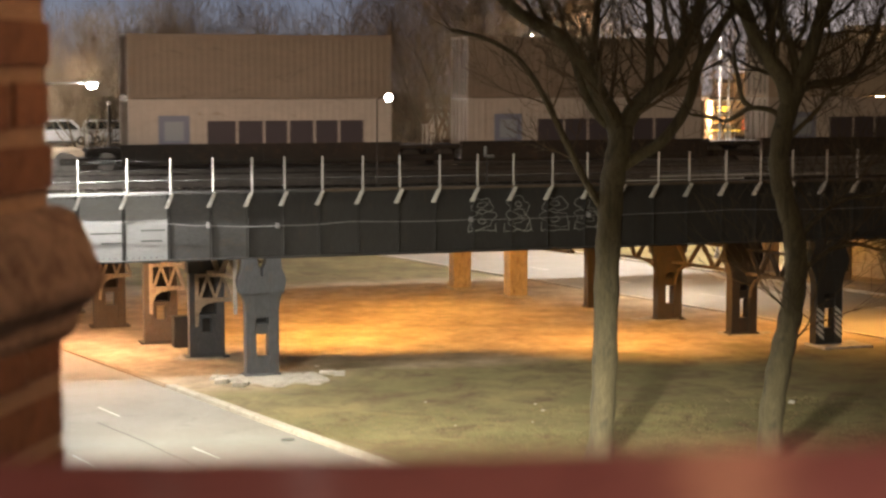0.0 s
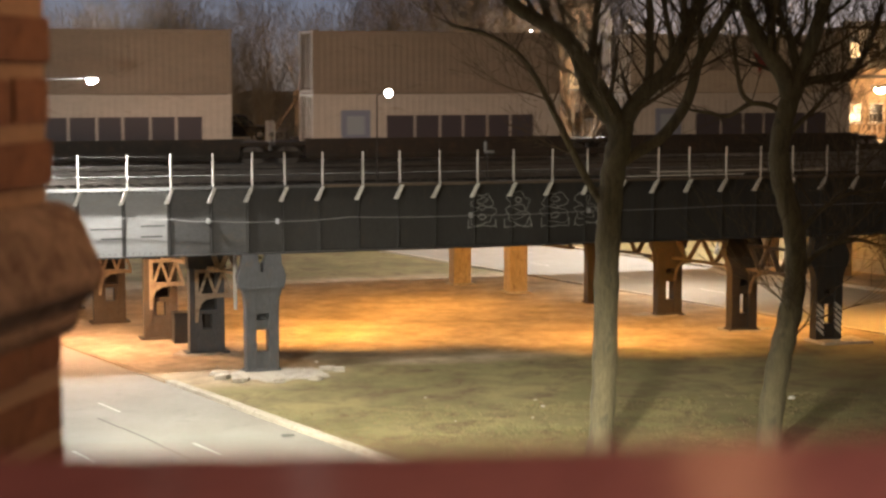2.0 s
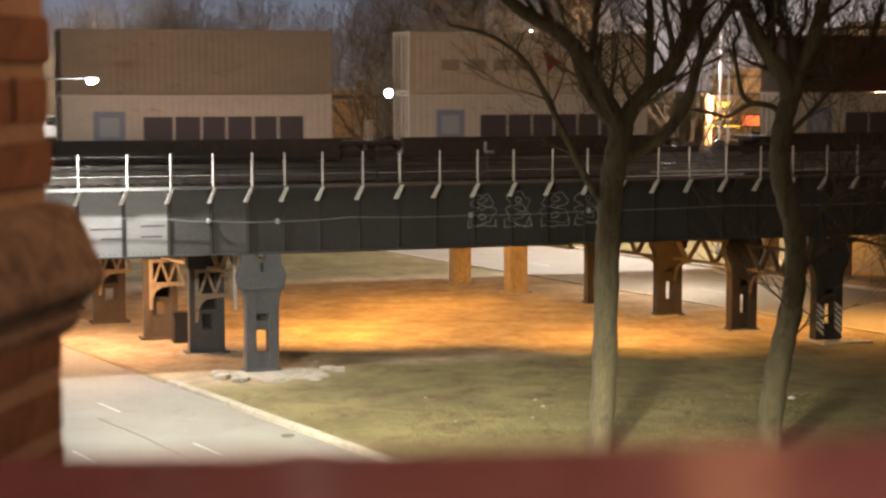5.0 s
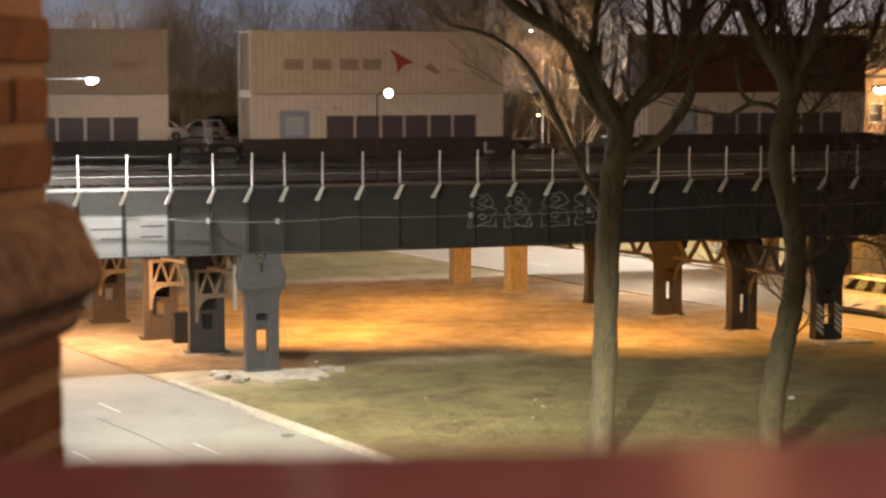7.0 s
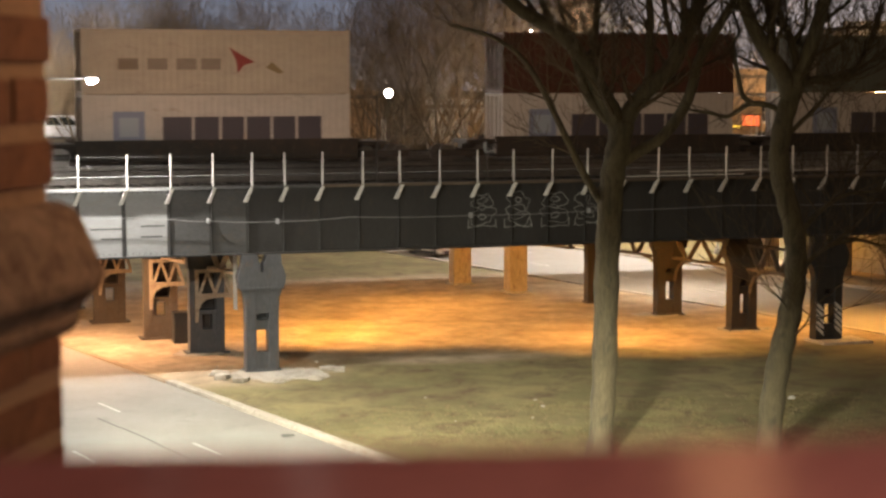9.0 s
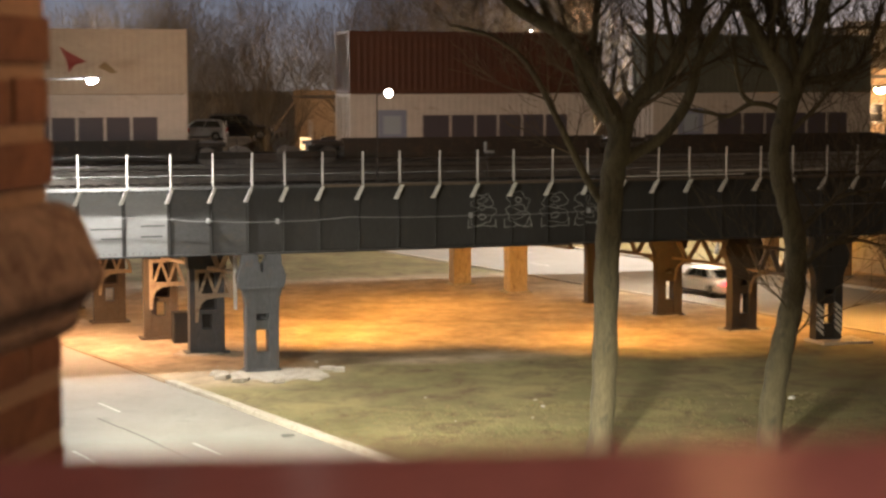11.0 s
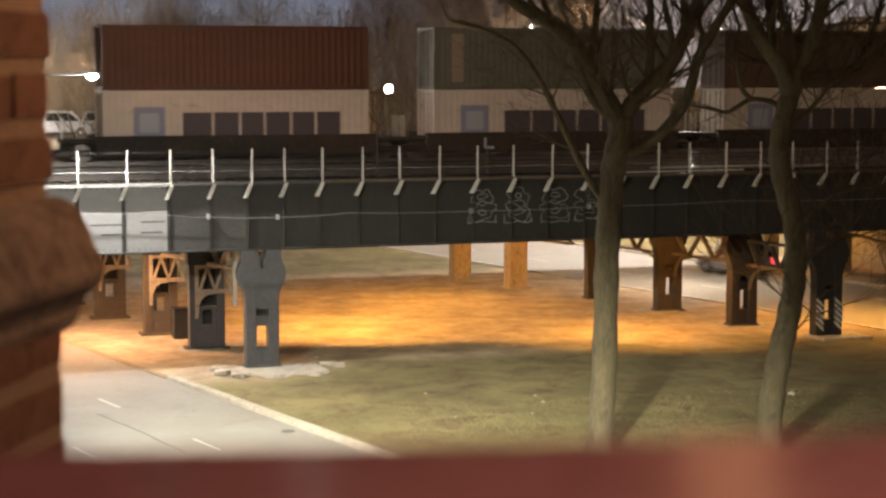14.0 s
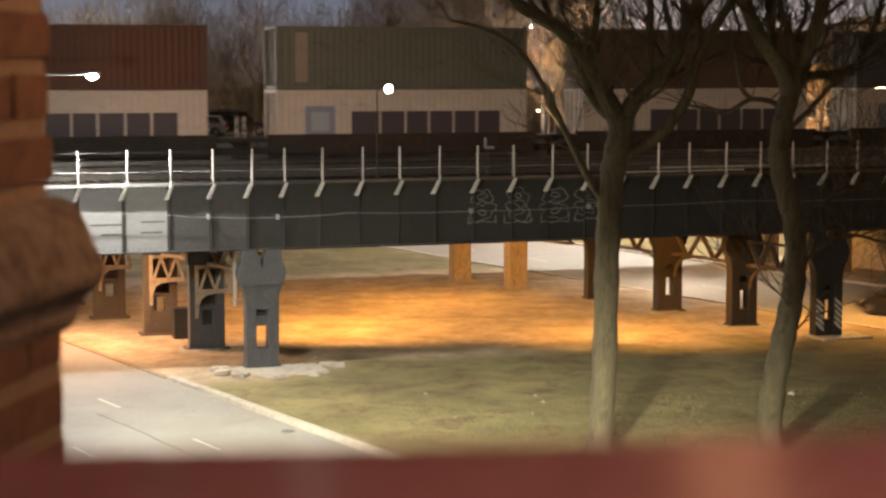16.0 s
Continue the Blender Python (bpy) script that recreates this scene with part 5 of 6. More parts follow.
def vehicle(kind, name, material, m, label, group, lit="", category="car"):
    L, Wd, H, belt, rf, rt, ft, ff, nose, clr, R = KINDS[kind]
    car = thing(name, m, label, category, group)
    h, w2 = L / 2, Wd / 2
    ax = L * 0.295
    low = []
    for cx in (-ax, ax):
        low += [(cx - (R + 0.07) * math.cos(a), max(clr, R + (R + 0.07) * math.sin(a))) for a in [math.pi * k / 8 for k in range(9)]]
    mid = nose + (belt - nose) * 0.62
    out = [(-h + 0.12, clr + 0.04)] + low + [(h - 0.1, clr + 0.02), (h, clr + 0.2), (h - 0.02, nose * 0.72), (h - 0.06, nose * 0.9), (h - 0.2, nose), (h - 0.6, mid), (ff + 0.25, belt - 0.03), (ff, belt), (rf, belt), (-h + 0.06, belt - 0.06), (-h, belt * 0.6), (-h + 0.02, clr + 0.2)]
    # the side outline is swept across the width: ends drawn back and shoulders lowered towards the flanks
    hull, n = Shape(), len(out)
    cross = (-1.0, -0.96, -0.86, -0.6, -0.25, 0.25, 0.6, 0.86, 0.96, 1.0)
    for f in cross:
        back, drop = 0.34 * abs(f) ** 3.2, 0.09 * abs(f) ** 5
        for x, z in out:
            end = max(0.0, (abs(x) - (h - 1.1)) / 1.1)
            hull.v.append((x - math.copysign(back * end * (1.0 if x > 0 else 0.6), x), f * w2 * (1 - 0.05 * max(0, z - belt * 0.62) / belt), z - drop * max(0.0, (z - belt * 0.5) / (belt * 0.5))))
    for j in range(len(cross) - 1):
        hull.f += [(j * n + i, (j + 1) * n + i, (j + 1) * n + (i + 1) % n, j * n + (i + 1) % n) for i in range(n)]
    hull.f += [tuple(range(n)), tuple(range(len(hull.v) - 1, len(hull.v) - n - 1, -1))]
    part("body", hull, material, car, bevel=0.03)
    yb, yt = w2 - 0.05, w2 - 0.24
    cab = Shape().hexa([(rf, -yb, belt - 0.03), (ff, -yb, belt - 0.03), (ff, yb, belt - 0.03), (rf, yb, belt - 0.03), (rt, -yt, H), (ft, -yt, H), (ft, yt, H), (rt, yt, H)])
    roof = part("cabin", cab, material, car, bevel=0.07)

    def lerp(a, b, f):
        return a + (b - a) * f

    def pane(name_, ca, cb, cc, cd, push):
        """Four corners and an outward push: a thin pane."""
        q = [Vector(c) for c in (ca, cb, cc, cd)]
        p = Vector(push)
        part(name_, Shape().hexa([*(v - p * 0.3 for v in q), *(v + p for v in q)]), GLASS, roof)

    f0, f1 = 0.12, 0.86
    x0, x1 = lerp(ff, ft, f0), lerp(ff, ft, f1)
    z0, z1 = lerp(belt, H, f0), lerp(belt, H, f1)
    ya, yc = lerp(yb, yt, f0) - 0.1, lerp(yb, yt, f1) - 0.1
    pane("windscreen", (x0, -ya, z0), (x0, ya, z0), (x1, yc, z1), (x1, -yc, z1), (0.02, 0, 0.012))
    x0, x1 = lerp(rf, rt, f0), lerp(rf, rt, f1)
    pane("rear_window", (x0, -ya, z0), (x0, ya, z0), (x1, yc, z1), (x1, -yc, z1), (-0.02, 0, 0.012))
    cuts = (0.08, 0.34, 0.64, 0.93) if kind in ("suv", "van") else (0.1, 0.52, 0.92)
    for side in (-1, 1):
        for a, b in zip(cuts, cuts[1:]):
            xa0, xb0 = lerp(lerp(rf, rt, f0), lerp(ff, ft, f0), a + 0.02), lerp(lerp(rf, rt, f0), lerp(ff, ft, f0), b - 0.02)
            xa1, xb1 = lerp(lerp(rf, rt, f1), lerp(ff, ft, f1), a + 0.02), lerp(lerp(rf, rt, f1), lerp(ff, ft, f1), b - 0.02)
            y0_, y1_ = side * lerp(yb, yt, f0), side * lerp(yb, yt, f1)
            pane("side_window", (xa0, y0_, z0), (xb0, y0_, z0), (xb1, y1_, z1), (xa1, y1_, z1), (0, side * 0.02, 0.004))
    for side in (-1, 1):
        part("mirror", Shape().box(ff - 0.28, ff - 0.1, side * w2 - 0.02 + min(side, 0) * 0.16, side * w2 + 0.02 + max(side, 0) * 0.16, belt + 0.02, belt + 0.17), material, car, bevel=0.03)
        hl = nose * 0.8
        part("headlight", Shape().box(h - 0.34, h - 0.07, side * (w2 - 0.33) - 0.17, side * (w2 - 0.33) + 0.17, hl - 0.07, hl + 0.08), HEAD_LIT if "h" in lit else HEAD_OFF, car, bevel=0.02)
        part("tail_light", Shape().box(-h - 0.015, -h + 0.15, side * (w2 - 0.17) - 0.11, side * (w2 - 0.17) + 0.11, belt * 0.7, belt * 0.98), TAIL_LIT if "t" in lit else TAIL_OFF, car, bevel=0.02)
        part("door_handle", Shape().box(-0.35, -0.15, side * (w2 + 0.012) - 0.015, side * (w2 + 0.012) + 0.015, belt - 0.16, belt - 0.12), TRIM, car)
        part("sill_trim", Shape().box(-ax + R + 0.1, ax - R - 0.1, side * (w2 - 0.02) - 0.03, side * (w2 - 0.02) + 0.03, clr - 0.02, clr + 0.1), TRIM, car)
    if "s" in lit:
        part("signal_light", Shape().box(h - 0.15, h + 0.02, -w2 + 0.16, -w2 + 0.36, nose * 0.55, nose * 0.66), SIGNAL_LIT, car)
    part("grille", Shape().box(h - 0.06, h + 0.012, -0.4, 0.4, nose * 0.62, nose * 0.86), TRIM, car, bevel=0.01)
    part("front_bumper", Shape().box(h - 0.16, h + 0.03, -w2 + 0.22, w2 - 0.22, clr + 0.06, clr + 0.24), TRIM if kind != "sedan" else material, car, bevel=0.04)
    part("rear_bumper", Shape().box(-h - 0.05, -h + 0.12, -w2 + 0.06, w2 - 0.06, clr + 0.08, clr + 0.28), TRIM if kind != "sedan" else material, car, bevel=0.04)
    part("number_plate", Shape().box(-h - 0.03, -h + 0.01, -0.26, 0.26, belt * 0.55, belt * 0.55 + 0.13), PLATE, car, "plain plate bar")
    if kind in ("suv", "van"):
        for side in (-1, 1):
            part("roof_rail", Shape().tube([(rt + 0.2, side * (yt - 0.05), H - 0.02), (rt + 0.3, side * (yt - 0.05), H + 0.05), (ft - 0.3, side * (yt - 0.05), H + 0.05), (ft - 0.15, side * (yt - 0.05), H - 0.02)], 0.022, 6), TRIM, roof)
    wheels = []
    for x in (-ax, ax):
        for side in (-1, 1):
            wm = Matrix.Translation((x, side * (w2 - 0.13), R))
            wh = part("wheel", Shape().ring((0, 0, 0), (0, 1, 0), R * 0.62, R, 0.11, 20), RUBBER, car, m=wm)
            rim = Shape().tube([(0, -0.06, 0), (0, 0.06, 0)], R * 0.2, 10)
            for k in range(5):
                a = 6.28319 * k / 5
                rim.hexa([Vector((math.cos(a + da) * rr, yy, math.sin(a + da) * rr)) for yy in (-0.05, 0.05) for da, rr in ((-0.25, R * 0.12), (0.25, R * 0.12), (0.13, R * 0.64), (-0.13, R * 0.64))])
            part("rim", rim, RIM, wh)
            wheels.append((wh, wm))
    return car, wheels, R


TOWARDS = math.degrees(math.atan2(-W.y, -W.x))
AWAY = math.degrees(math.atan2(W.y, W.x))
DRIVES = []     # vehicle, lane, place at a time, that time, speed along the roads, heading, wheels, tyre radius, seen from and to


def drive(kind, name, material, lane, t_place, when, speed, label, lit, seen, drift=()):
    yaw = TOWARDS if speed < 0 else AWAY
    car, wheels, R = vehicle(kind, name, material, Matrix.Translation(at(lane, t_place, GZ + 0.025)) @ pose(0, 0, 0, 0, 0, yaw), label, "moving traffic", lit)
    DRIVES.append((car, lane, t_place, when, speed, yaw, drift))
    for wh, wm in wheels:
        WHEELS.append((wh, wm, min(abs(speed) / R, 41.0), seen[0], seen[1], 1))


drive("suv", "white_suv", WHITE_PAINT, -8.89, -15.0, 1.1, -18.4, "white sport utility car with lit headlights on the near road", "hts", (0.0, 2.4))
drive("sedan", "dark_car", BLACK_PAINT, -13.57, -15.84, 1.1, -15.8, "black saloon car with lit headlights on the near road", "ht", (0.0, 2.4))
drive("sedan", "maroon_car", MAROON_PAINT, -9.55, -8.8, 4.1, -16.9, "maroon saloon car with lit headlights on the near road", "ht", (3.0, 5.6))
drive("hatch", "white_car", WHITE_PAINT, -12.08, -16.5, 6.4, -14.3, "white hatchback car with lit headlights on the near road", "hts", (5.4, 7.8))
drive("van", "white_minivan", CAR_WHITE, 31.7, 24.8, 8.0, 17.6, "white minivan with red tail lights on the far road", "t", (5.8, 10.0), ((0.0, 1.5), (7.0, 1.5), (9.0, -1.2), (16.0, -1.2)))
drive("sedan", "white_car", CAR_WHITE, 30.6, 34.6, 12.0, 17.2, "white saloon car with red tail lights on the far road", "t", (9.6, 13.4), ((0.0, 2.0), (10.2, 2.0), (12.6, -0.6), (16.0, -0.6)))
drive("suv", "dark_suv", BLUE_PAINT, 36.49, 35.80, 15.0, 12.4, "grey-blue sport utility car with red tail lights", "t", (12.0, 16.0), ((0.0, 3.0), (13.2, 3.0), (15.0, 0.0), (16.0, 0.0)))
drive("sedan", "black_car", BLACK_PAINT, 32.70, 4.61, 16.0, 17.4, "black saloon car on the far road", "t", (14.6, 16.0))


# ---- behind the viaduct ----
TAN_BRICK = surface("tan_brick_wall", (0.34, 0.24, 0.15), (0.44, 0.32, 0.21), 0.6, 0.9, bump=0.4, fine=14, c3=(0.24, 0.16, 0.1), blotch=0.2)
GREY_WALL = surface("grey_render_wall", (0.36, 0.37, 0.38), (0.45, 0.46, 0.47), 0.5, 0.9, bump=0.3, c3=(0.28, 0.27, 0.26), blotch=0.2)
ROOFING = surface("dark_roofing", (0.05, 0.048, 0.045), (0.08, 0.075, 0.07), 0.6, 0.9)
FRAME_WHITE = surface("window_frame_paint", (0.5, 0.48, 0.45), (0.6, 0.58, 0.55), 2, 0.6)
DARK_PANE = plain("dark_window_glass", (0.02, 0.022, 0.026), 0.08)
WARM_PANE = plain("lit_window", (0.5, 0.4, 0.3), 0.4, 0, (1.0, 0.62, 0.28), 1.6)
EARTH = surface("bank_earth", (0.1, 0.078, 0.05), (0.17, 0.135, 0.09), 0.3, 0.95, bump=0.8, fine=20, c3=(0.07, 0.06, 0.035), blotch=0.3)


def building(name, x0, x1, y0, y1, h, material, label, cols, floors, seed, z_first=1.2, gap=3.0):
    r = random.Random(seed)
    b = thing(name, (x0, y0, GZ), label, "building")
    w_, d_ = x1 - x0, y1 - y0
    part("wall", Shape().box(0, w_, 0, d_, 0, h), material, b)
    rf = part("roof", Shape().box(-0.25, w_ + 0.25, -0.25, d_ + 0.25, h, h + 0.3), ROOFING, b, bevel=0.04)
    part("parapet", Shape().box(-0.1, w_ + 0.1, -0.1, 0.2, h + 0.3, h + 0.8), material, rf)
    part("chimney", Shape().box(w_ * 0.7, w_ * 0.7 + 0.8, d_ * 0.4, d_ * 0.4 + 0.8, h + 0.3, h + 1.7), material, rf)
    fr = Shape()
    for a in (0, 1):
        fr.box(a * 1.12, a * 1.12 + 0.08, -0.05, 0.06, 0, 1.6).box(0, 1.2, -0.05, 0.06, a * 1.52, a * 1.52 + 0.08)
    fr.box(0.08, 1.12, -0.04, 0.05, 0.76, 0.82)
    fm = fr.mesh("window_frame", FRAME_WHITE)
    sm = Shape().box(-0.1, 1.3, -0.14, 0.02, -0.1, 0.0).mesh("window_sill", FRAME_WHITE)
    dm = Shape().box(0.06, 1.14, -0.02, 0.02, 0.06, 1.54).mesh("pane", DARK_PANE)
    lm = Shape().box(0.06, 1.14, -0.02, 0.02, 0.06, 1.54).mesh("pane", WARM_PANE)
    for f in range(floors):
        for c in range(cols):
            m = Matrix.Translation((w_ * (c + 0.5) / cols - 0.6, -0.01, z_first + f * gap))
            wn_ = share("window", lm if r.random() < 0.2 else dm, b, m)
            share("window_frame", fm, wn_, Matrix())
            share("window_sill", sm, wn_, Matrix())
    return b


building("apartment_building", 24.5, 37.5, 150, 162, 11.3, TAN_BRICK, "low tan brick apartment building under orange street light", 7, 3, 4, 1.6)
building("apartment_building", 12.2, 15.2, 176, 190, 18.6, TAN_BRICK, "tall narrow tan brick building far behind the trees", 2, 5, 5)
building("apartment_building", 38.5, 50.0, 171, 184, 16.0, GREY_WALL, "grey rendered apartment building far behind the trees", 6, 5, 6)
building("house", -1.5, 5.5, 163, 172, 8.6, GREY_WALL, "pale grey house far behind the trees", 4, 2, 7)
building("house", -14.0, -6.0, 168, 178, 9.4, TAN_BRICK, "tan brick house far behind the trees", 4, 2, 8)


def corner_shop():
    """Low lit shop behind the tracks, its panels glowing yellow, orange and red."""
    shop = thing("shop", (21.2, 140.0, GZ), "small shop with glowing yellow and orange panels", "shop")
    part("wall", Shape().box(0, 3.9, 0, 4.0, 0, 9.9), TAN_BRICK, shop)
    rf = part("roof", Shape().box(-0.3, 4.2, -0.6, 4.2, 9.9, 10.15), ROOFING, shop, bevel=0.03)
    part("gutter", Shape().tube([(-0.3, -0.65, 9.95), (4.2, -0.65, 9.95)], 0.06, 6), LAMP_METAL, rf)
    for x0, x1, z0, z1, mat_, lb in ((0.35, 1.5, 9.05, 9.45, PANEL_YELLOW, "glowing yellow sign panel"), (0.3, 1.6, 8.05, 8.6, PANEL_ORANGE, "glowing orange panel"), (2.4, 3.7, 7.6, 8.4, PANEL_RED, "glowing red panel"), (0.1, 2.2, 7.5, 7.62, PANEL_YELLOW, "glowing strip")):
        fr_ = part("sign_panel", Shape().box(x0, x1, -0.1, 0.0, z0, z1), mat_, shop, lb)
        part("sign_frame", Shape().box(x0 - 0.06, x1 + 0.06, -0.12, 0.0, z0 - 0.08, z0).box(x0 - 0.06, x1 + 0.06, -0.12, 0.0, z1, z1 + 0.08), TRIM, fr_)
    tower = bpy.data.objects["apartment_building.001"]
    # glowing panel, framed like a window, stands for the lamplit facade
    big = part("window", Shape().box(0.45, 2.55, -0.03, 0.02, 15.9, 18.2), PANEL_PEACH, tower, "glowing panel in place of a lamplit stretch of facade")
    part("window_frame", Shape().box(0.35, 2.65, -0.06, 0.02, 15.8, 15.9).box(0.35, 2.65, -0.06, 0.02, 18.2, 18.3).box(1.46, 1.54, -0.05, 0.02, 15.9, 18.2), FRAME_WHITE, big)


PANEL_YELLOW = plain("yellow_sign_lit", (0.7, 0.5, 0.1), 0.4, 0, (1.0, 0.6, 0.06), 1.5)
PANEL_ORANGE = plain("orange_sign_lit", (0.7, 0.4, 0.15), 0.4, 0, (1.0, 0.42, 0.1), 0.9)
PANEL_RED = plain("red_sign_lit", (0.6, 0.15, 0.05), 0.4, 0, (1.0, 0.16, 0.04), 0.8)
# glow for the lit facade of the tall building
PANEL_PEACH = plain("peach_facade_glow", (0.6, 0.4, 0.25), 0.4, 0, (1.0, 0.5, 0.24), 0.5)
corner_shop()


def terrace():
    """Raised yard behind the tracks, with an earth bank, and cars parked on it."""
    sh = Shape()
    xs = [-62 + 2 * i for i in range(25)]
    ys = [119, 121, 123, 126, 130, 136, 144, 152, 160, 168]
    for j, y in enumerate(ys):
        for x in xs:
            z = (-0.3, 4.6, 6.35, 6.45)[min(j, 3)] + (0.12 * noise.noise(Vector((x * 0.2, y * 0.2, 1))) if j else 0)
            sh.v.append((x, y, z))
    n = len(xs)
    sh.f = [(j * n + i, j * n + i + 1, (j + 1) * n + i + 1, (j + 1) * n + i) for j in range(len(ys) - 1) for i in range(n - 1)]
    single("embankment", sh, EARTH, "raised earth yard behind the railway tracks", "embankment", "structure", True)
    for i, (x, y, kind, mat_, yaw) in enumerate(((-28.0, 130, "van", WHITE_PAINT, 12), (-24.2, 131, "suv", WHITE_PAINT, 8), (-21.0, 130.5, "sedan", SILVER_PAINT, 188), (-18.0, 131, "hatch", WHITE_PAINT, 185),
                                                 (-31.5, 131, "sedan", SILVER_PAINT, 10), (-15.2, 133, "suv", BLACK_PAINT, 6))):
        vehicle(kind, "parked_car", mat_, pose(x, y, 6.5, 0, 0, yaw), {"van": "white van", "suv": "sport utility car", "sedan": "silver saloon car", "hatch": "white hatchback car"}[kind] + " parked in the raised yard", "parked cars in the yard")


terrace()


def thicket():
    """Low bare scrub along the back of the yards."""
    r = random.Random(31)
    sh = Shape()
    for i in range(260):
        x, y = -60 + 130 * r.random(), r.uniform(158, 186)
        h = r.uniform(5, 11) * (0.5 if -18 < x < -6 else 0.72 if x < 8 else 1.0)
        for k in range(3):
            sprout(sh, r, Vector((x + r.uniform(-1, 1), y + r.uniform(-1, 1), 5.5 if x < -14 and y < 168 else GZ)), Vector((r.uniform(-0.5, 0.5), r.uniform(-0.5, 0.5), 1)), h * r.uniform(0.7, 1.1), 0.12, 2, 0.0, 0.8)
    single("far_woods", sh, TWIG, "bare brown scrub and trees far behind the viaduct", "woods", "stuff")


thicket()


def far_lamp(x, y, z, label, glass, ground_z=GZ, size=1.0):
    return street_lamp((x, y, z), (x + 0.8, y + 0.3, ground_z), label, glass, size)


far_lamp(6.2, 125, 14.4, "tall lamp pole with a small lit white head behind the tracks", LAMP_GLASS, size=0.5)
far_lamp(29.5, 120, 10.4, "street lamp with a bright orange head behind the tracks", BRIGHT_SODIUM, size=2.0)
far_lamp(7.3, 136, 8.3, "street lamp with a lit orange head behind the tracks", SODIUM_GLASS, size=0.8)
far_lamp(19.0, 123, 14.4, "tall lamp pole with a small lit white head behind the tracks", LAMP_GLASS, size=0.5)
# added fixture for the yard's fill light, hidden behind the brick pier
far_lamp(-33.2, 126.0, 11.7, "added unseen lamp pole with a lit orange head in the yard", SODIUM_GLASS, 6.3, 0.6)
far_lamp(31.5, 142, 9.2, "street lamp with a lit orange head behind the tracks", SODIUM_GLASS, size=1.4)


# ---- small things on and by the viaduct ----
def deck_things():
    mast = thing("lamp_mast", at(4.97, 0.75, 6.72), "thin dark mast with a glowing round lamp on the deck", "lamp")
    top = LAMP_C - at(4.97, 0.75, 6.72)
    part("pole", Shape().tube([(0, 0, 0), (0, 0, top.z - 0.1)], [0.035, 0.025], 8), CAR_STEEL, mast)
    part("arm", Shape().tube([(0, 0, top.z - 0.12), (top.x * 0.5, top.y * 0.5, top.z + 0.02), tuple(top)], 0.02, 6), CAR_STEEL, mast)
    gl = Shape()
    for i in range(1, 8):
        a = math.pi * i / 8
        gl.v += [tuple(top + Vector((0.16 * math.sin(a) * math.cos(k * 0.524), 0.16 * math.sin(a) * math.sin(k * 0.524), 0.16 * math.cos(a)))) for k in range(12)]
    gl.f = [(i * 12 + k, i * 12 + (k + 1) % 12, (i + 1) * 12 + (k + 1) % 12, (i + 1) * 12 + k) for i in range(6) for k in range(12)] + [tuple(range(12)), tuple(range(72, 84))]
    part("globe", gl, GLOBE, mast, "glowing white globe", smooth=True)
    post = thing("signal_post", (-23.7, 126.0, 6.4), "dark signal post with a pale cap behind the tracks", "signal post")
    part("pole", Shape().tube([(0, 0, 0), (0, 0, 3.1)], [0.13, 0.11], 10), CAR_STEEL, post)
    part("cap", Shape().tube([(0, 0, 3.1), (0, 0, 3.3), (0, 0, 3.36)], [0.14, 0.14, 0.04], 10), POST_WHITE, post, "pale cap")
    part("ladder", Shape().box(0.2, 0.24, -0.03, 0.03, 0.2, 2.8).box(0.45, 0.49, -0.03, 0.03, 0.2, 2.8), CAR_STEEL, post)
    sign = thing("track_marker", at(9.62, 0.8, 6.72), "small pale bracket marker on the deck edge", "marker")
    part("post", Shape().box(-0.03, 0.03, -0.03, 0.03, 0, 1.75), CAR_STEEL, sign)
    part("plate", Shape().box(-0.12, -0.02, -0.05, -0.03, 1.35, 1.8).box(-0.12, 0.3, -0.05, -0.03, 1.35, 1.45), STEEL_PALE, sign)
    box_ = thing("utility_box", Matrix.Translation(at(0.35, 8.6, GZ + 0.05)) @ FACE, "dark steel utility box beside a column", "utility box")
    part("cabinet", Shape().box(-0.45, 0.35, -0.35, 0.35, 0, 1.25), STEEL, box_, bevel=0.02)
    part("lid", Shape().box(-0.48, 0.38, -0.38, 0.38, 1.25, 1.32), STEEL, box_, bevel=0.01)
    part("door", Shape().box(-0.4, 0.3, -0.365, -0.35, 0.1, 1.15), STEEL, box_)


GLOBE = plain("globe_lit", (0.9, 0.9, 0.9), 0.4, 0, (1.0, 0.93, 0.85), 12.0)
deck_things()


def graffiti():
    """Sprayed outline figures on the girder web, plain loops of pale paint."""
    r = random.Random(14)
    for s in (8.95, 10.5, 12.1, 13.55):
        fig = Shape()
        for z, a, b_ in ((6.15, r.uniform(0.36, 0.5), 0.36), (5.6, r.uniform(0.4, 0.62), r.uniform(0.28, 0.4)), (6.2, r.uniform(0.06, 0.2), 0.12), (5.55, r.uniform(0.08, 0.26), 0.12)):
            n = 22
            ph = r.uniform(0, 6)
            pts = []
            for k in range(n + 1):
                f = 6.28319 * (k % n) / n
                q = 1 + 0.2 * math.sin(2 * f + ph) + 0.14 * math.sin(5 * f + 2 * ph) + r.uniform(-0.05, 0.05)
                pts.append(rel(s + a * q * math.cos(f), -0.012, z + b_ * q * math.sin(f)))
            fig.tube(pts, r.uniform(0.012, 0.02), 4, False)
        zz = [rel(s - 0.6 + 0.2 * k, -0.012, 5.08 + r.uniform(0, 0.14)) for k in range(7)]
        fig.tube(zz, 0.018, 4, False)
        for side in (-0.6, 0.6):
            fig.tube([rel(s + side, -0.012, 5.1), rel(s + side * r.uniform(0.85, 1.1), -0.012, 5.45)], 0.018, 4, False)
        part("graffiti_figure", fig, SPRAY, VIADUCT, "pale sprayed outline figure")


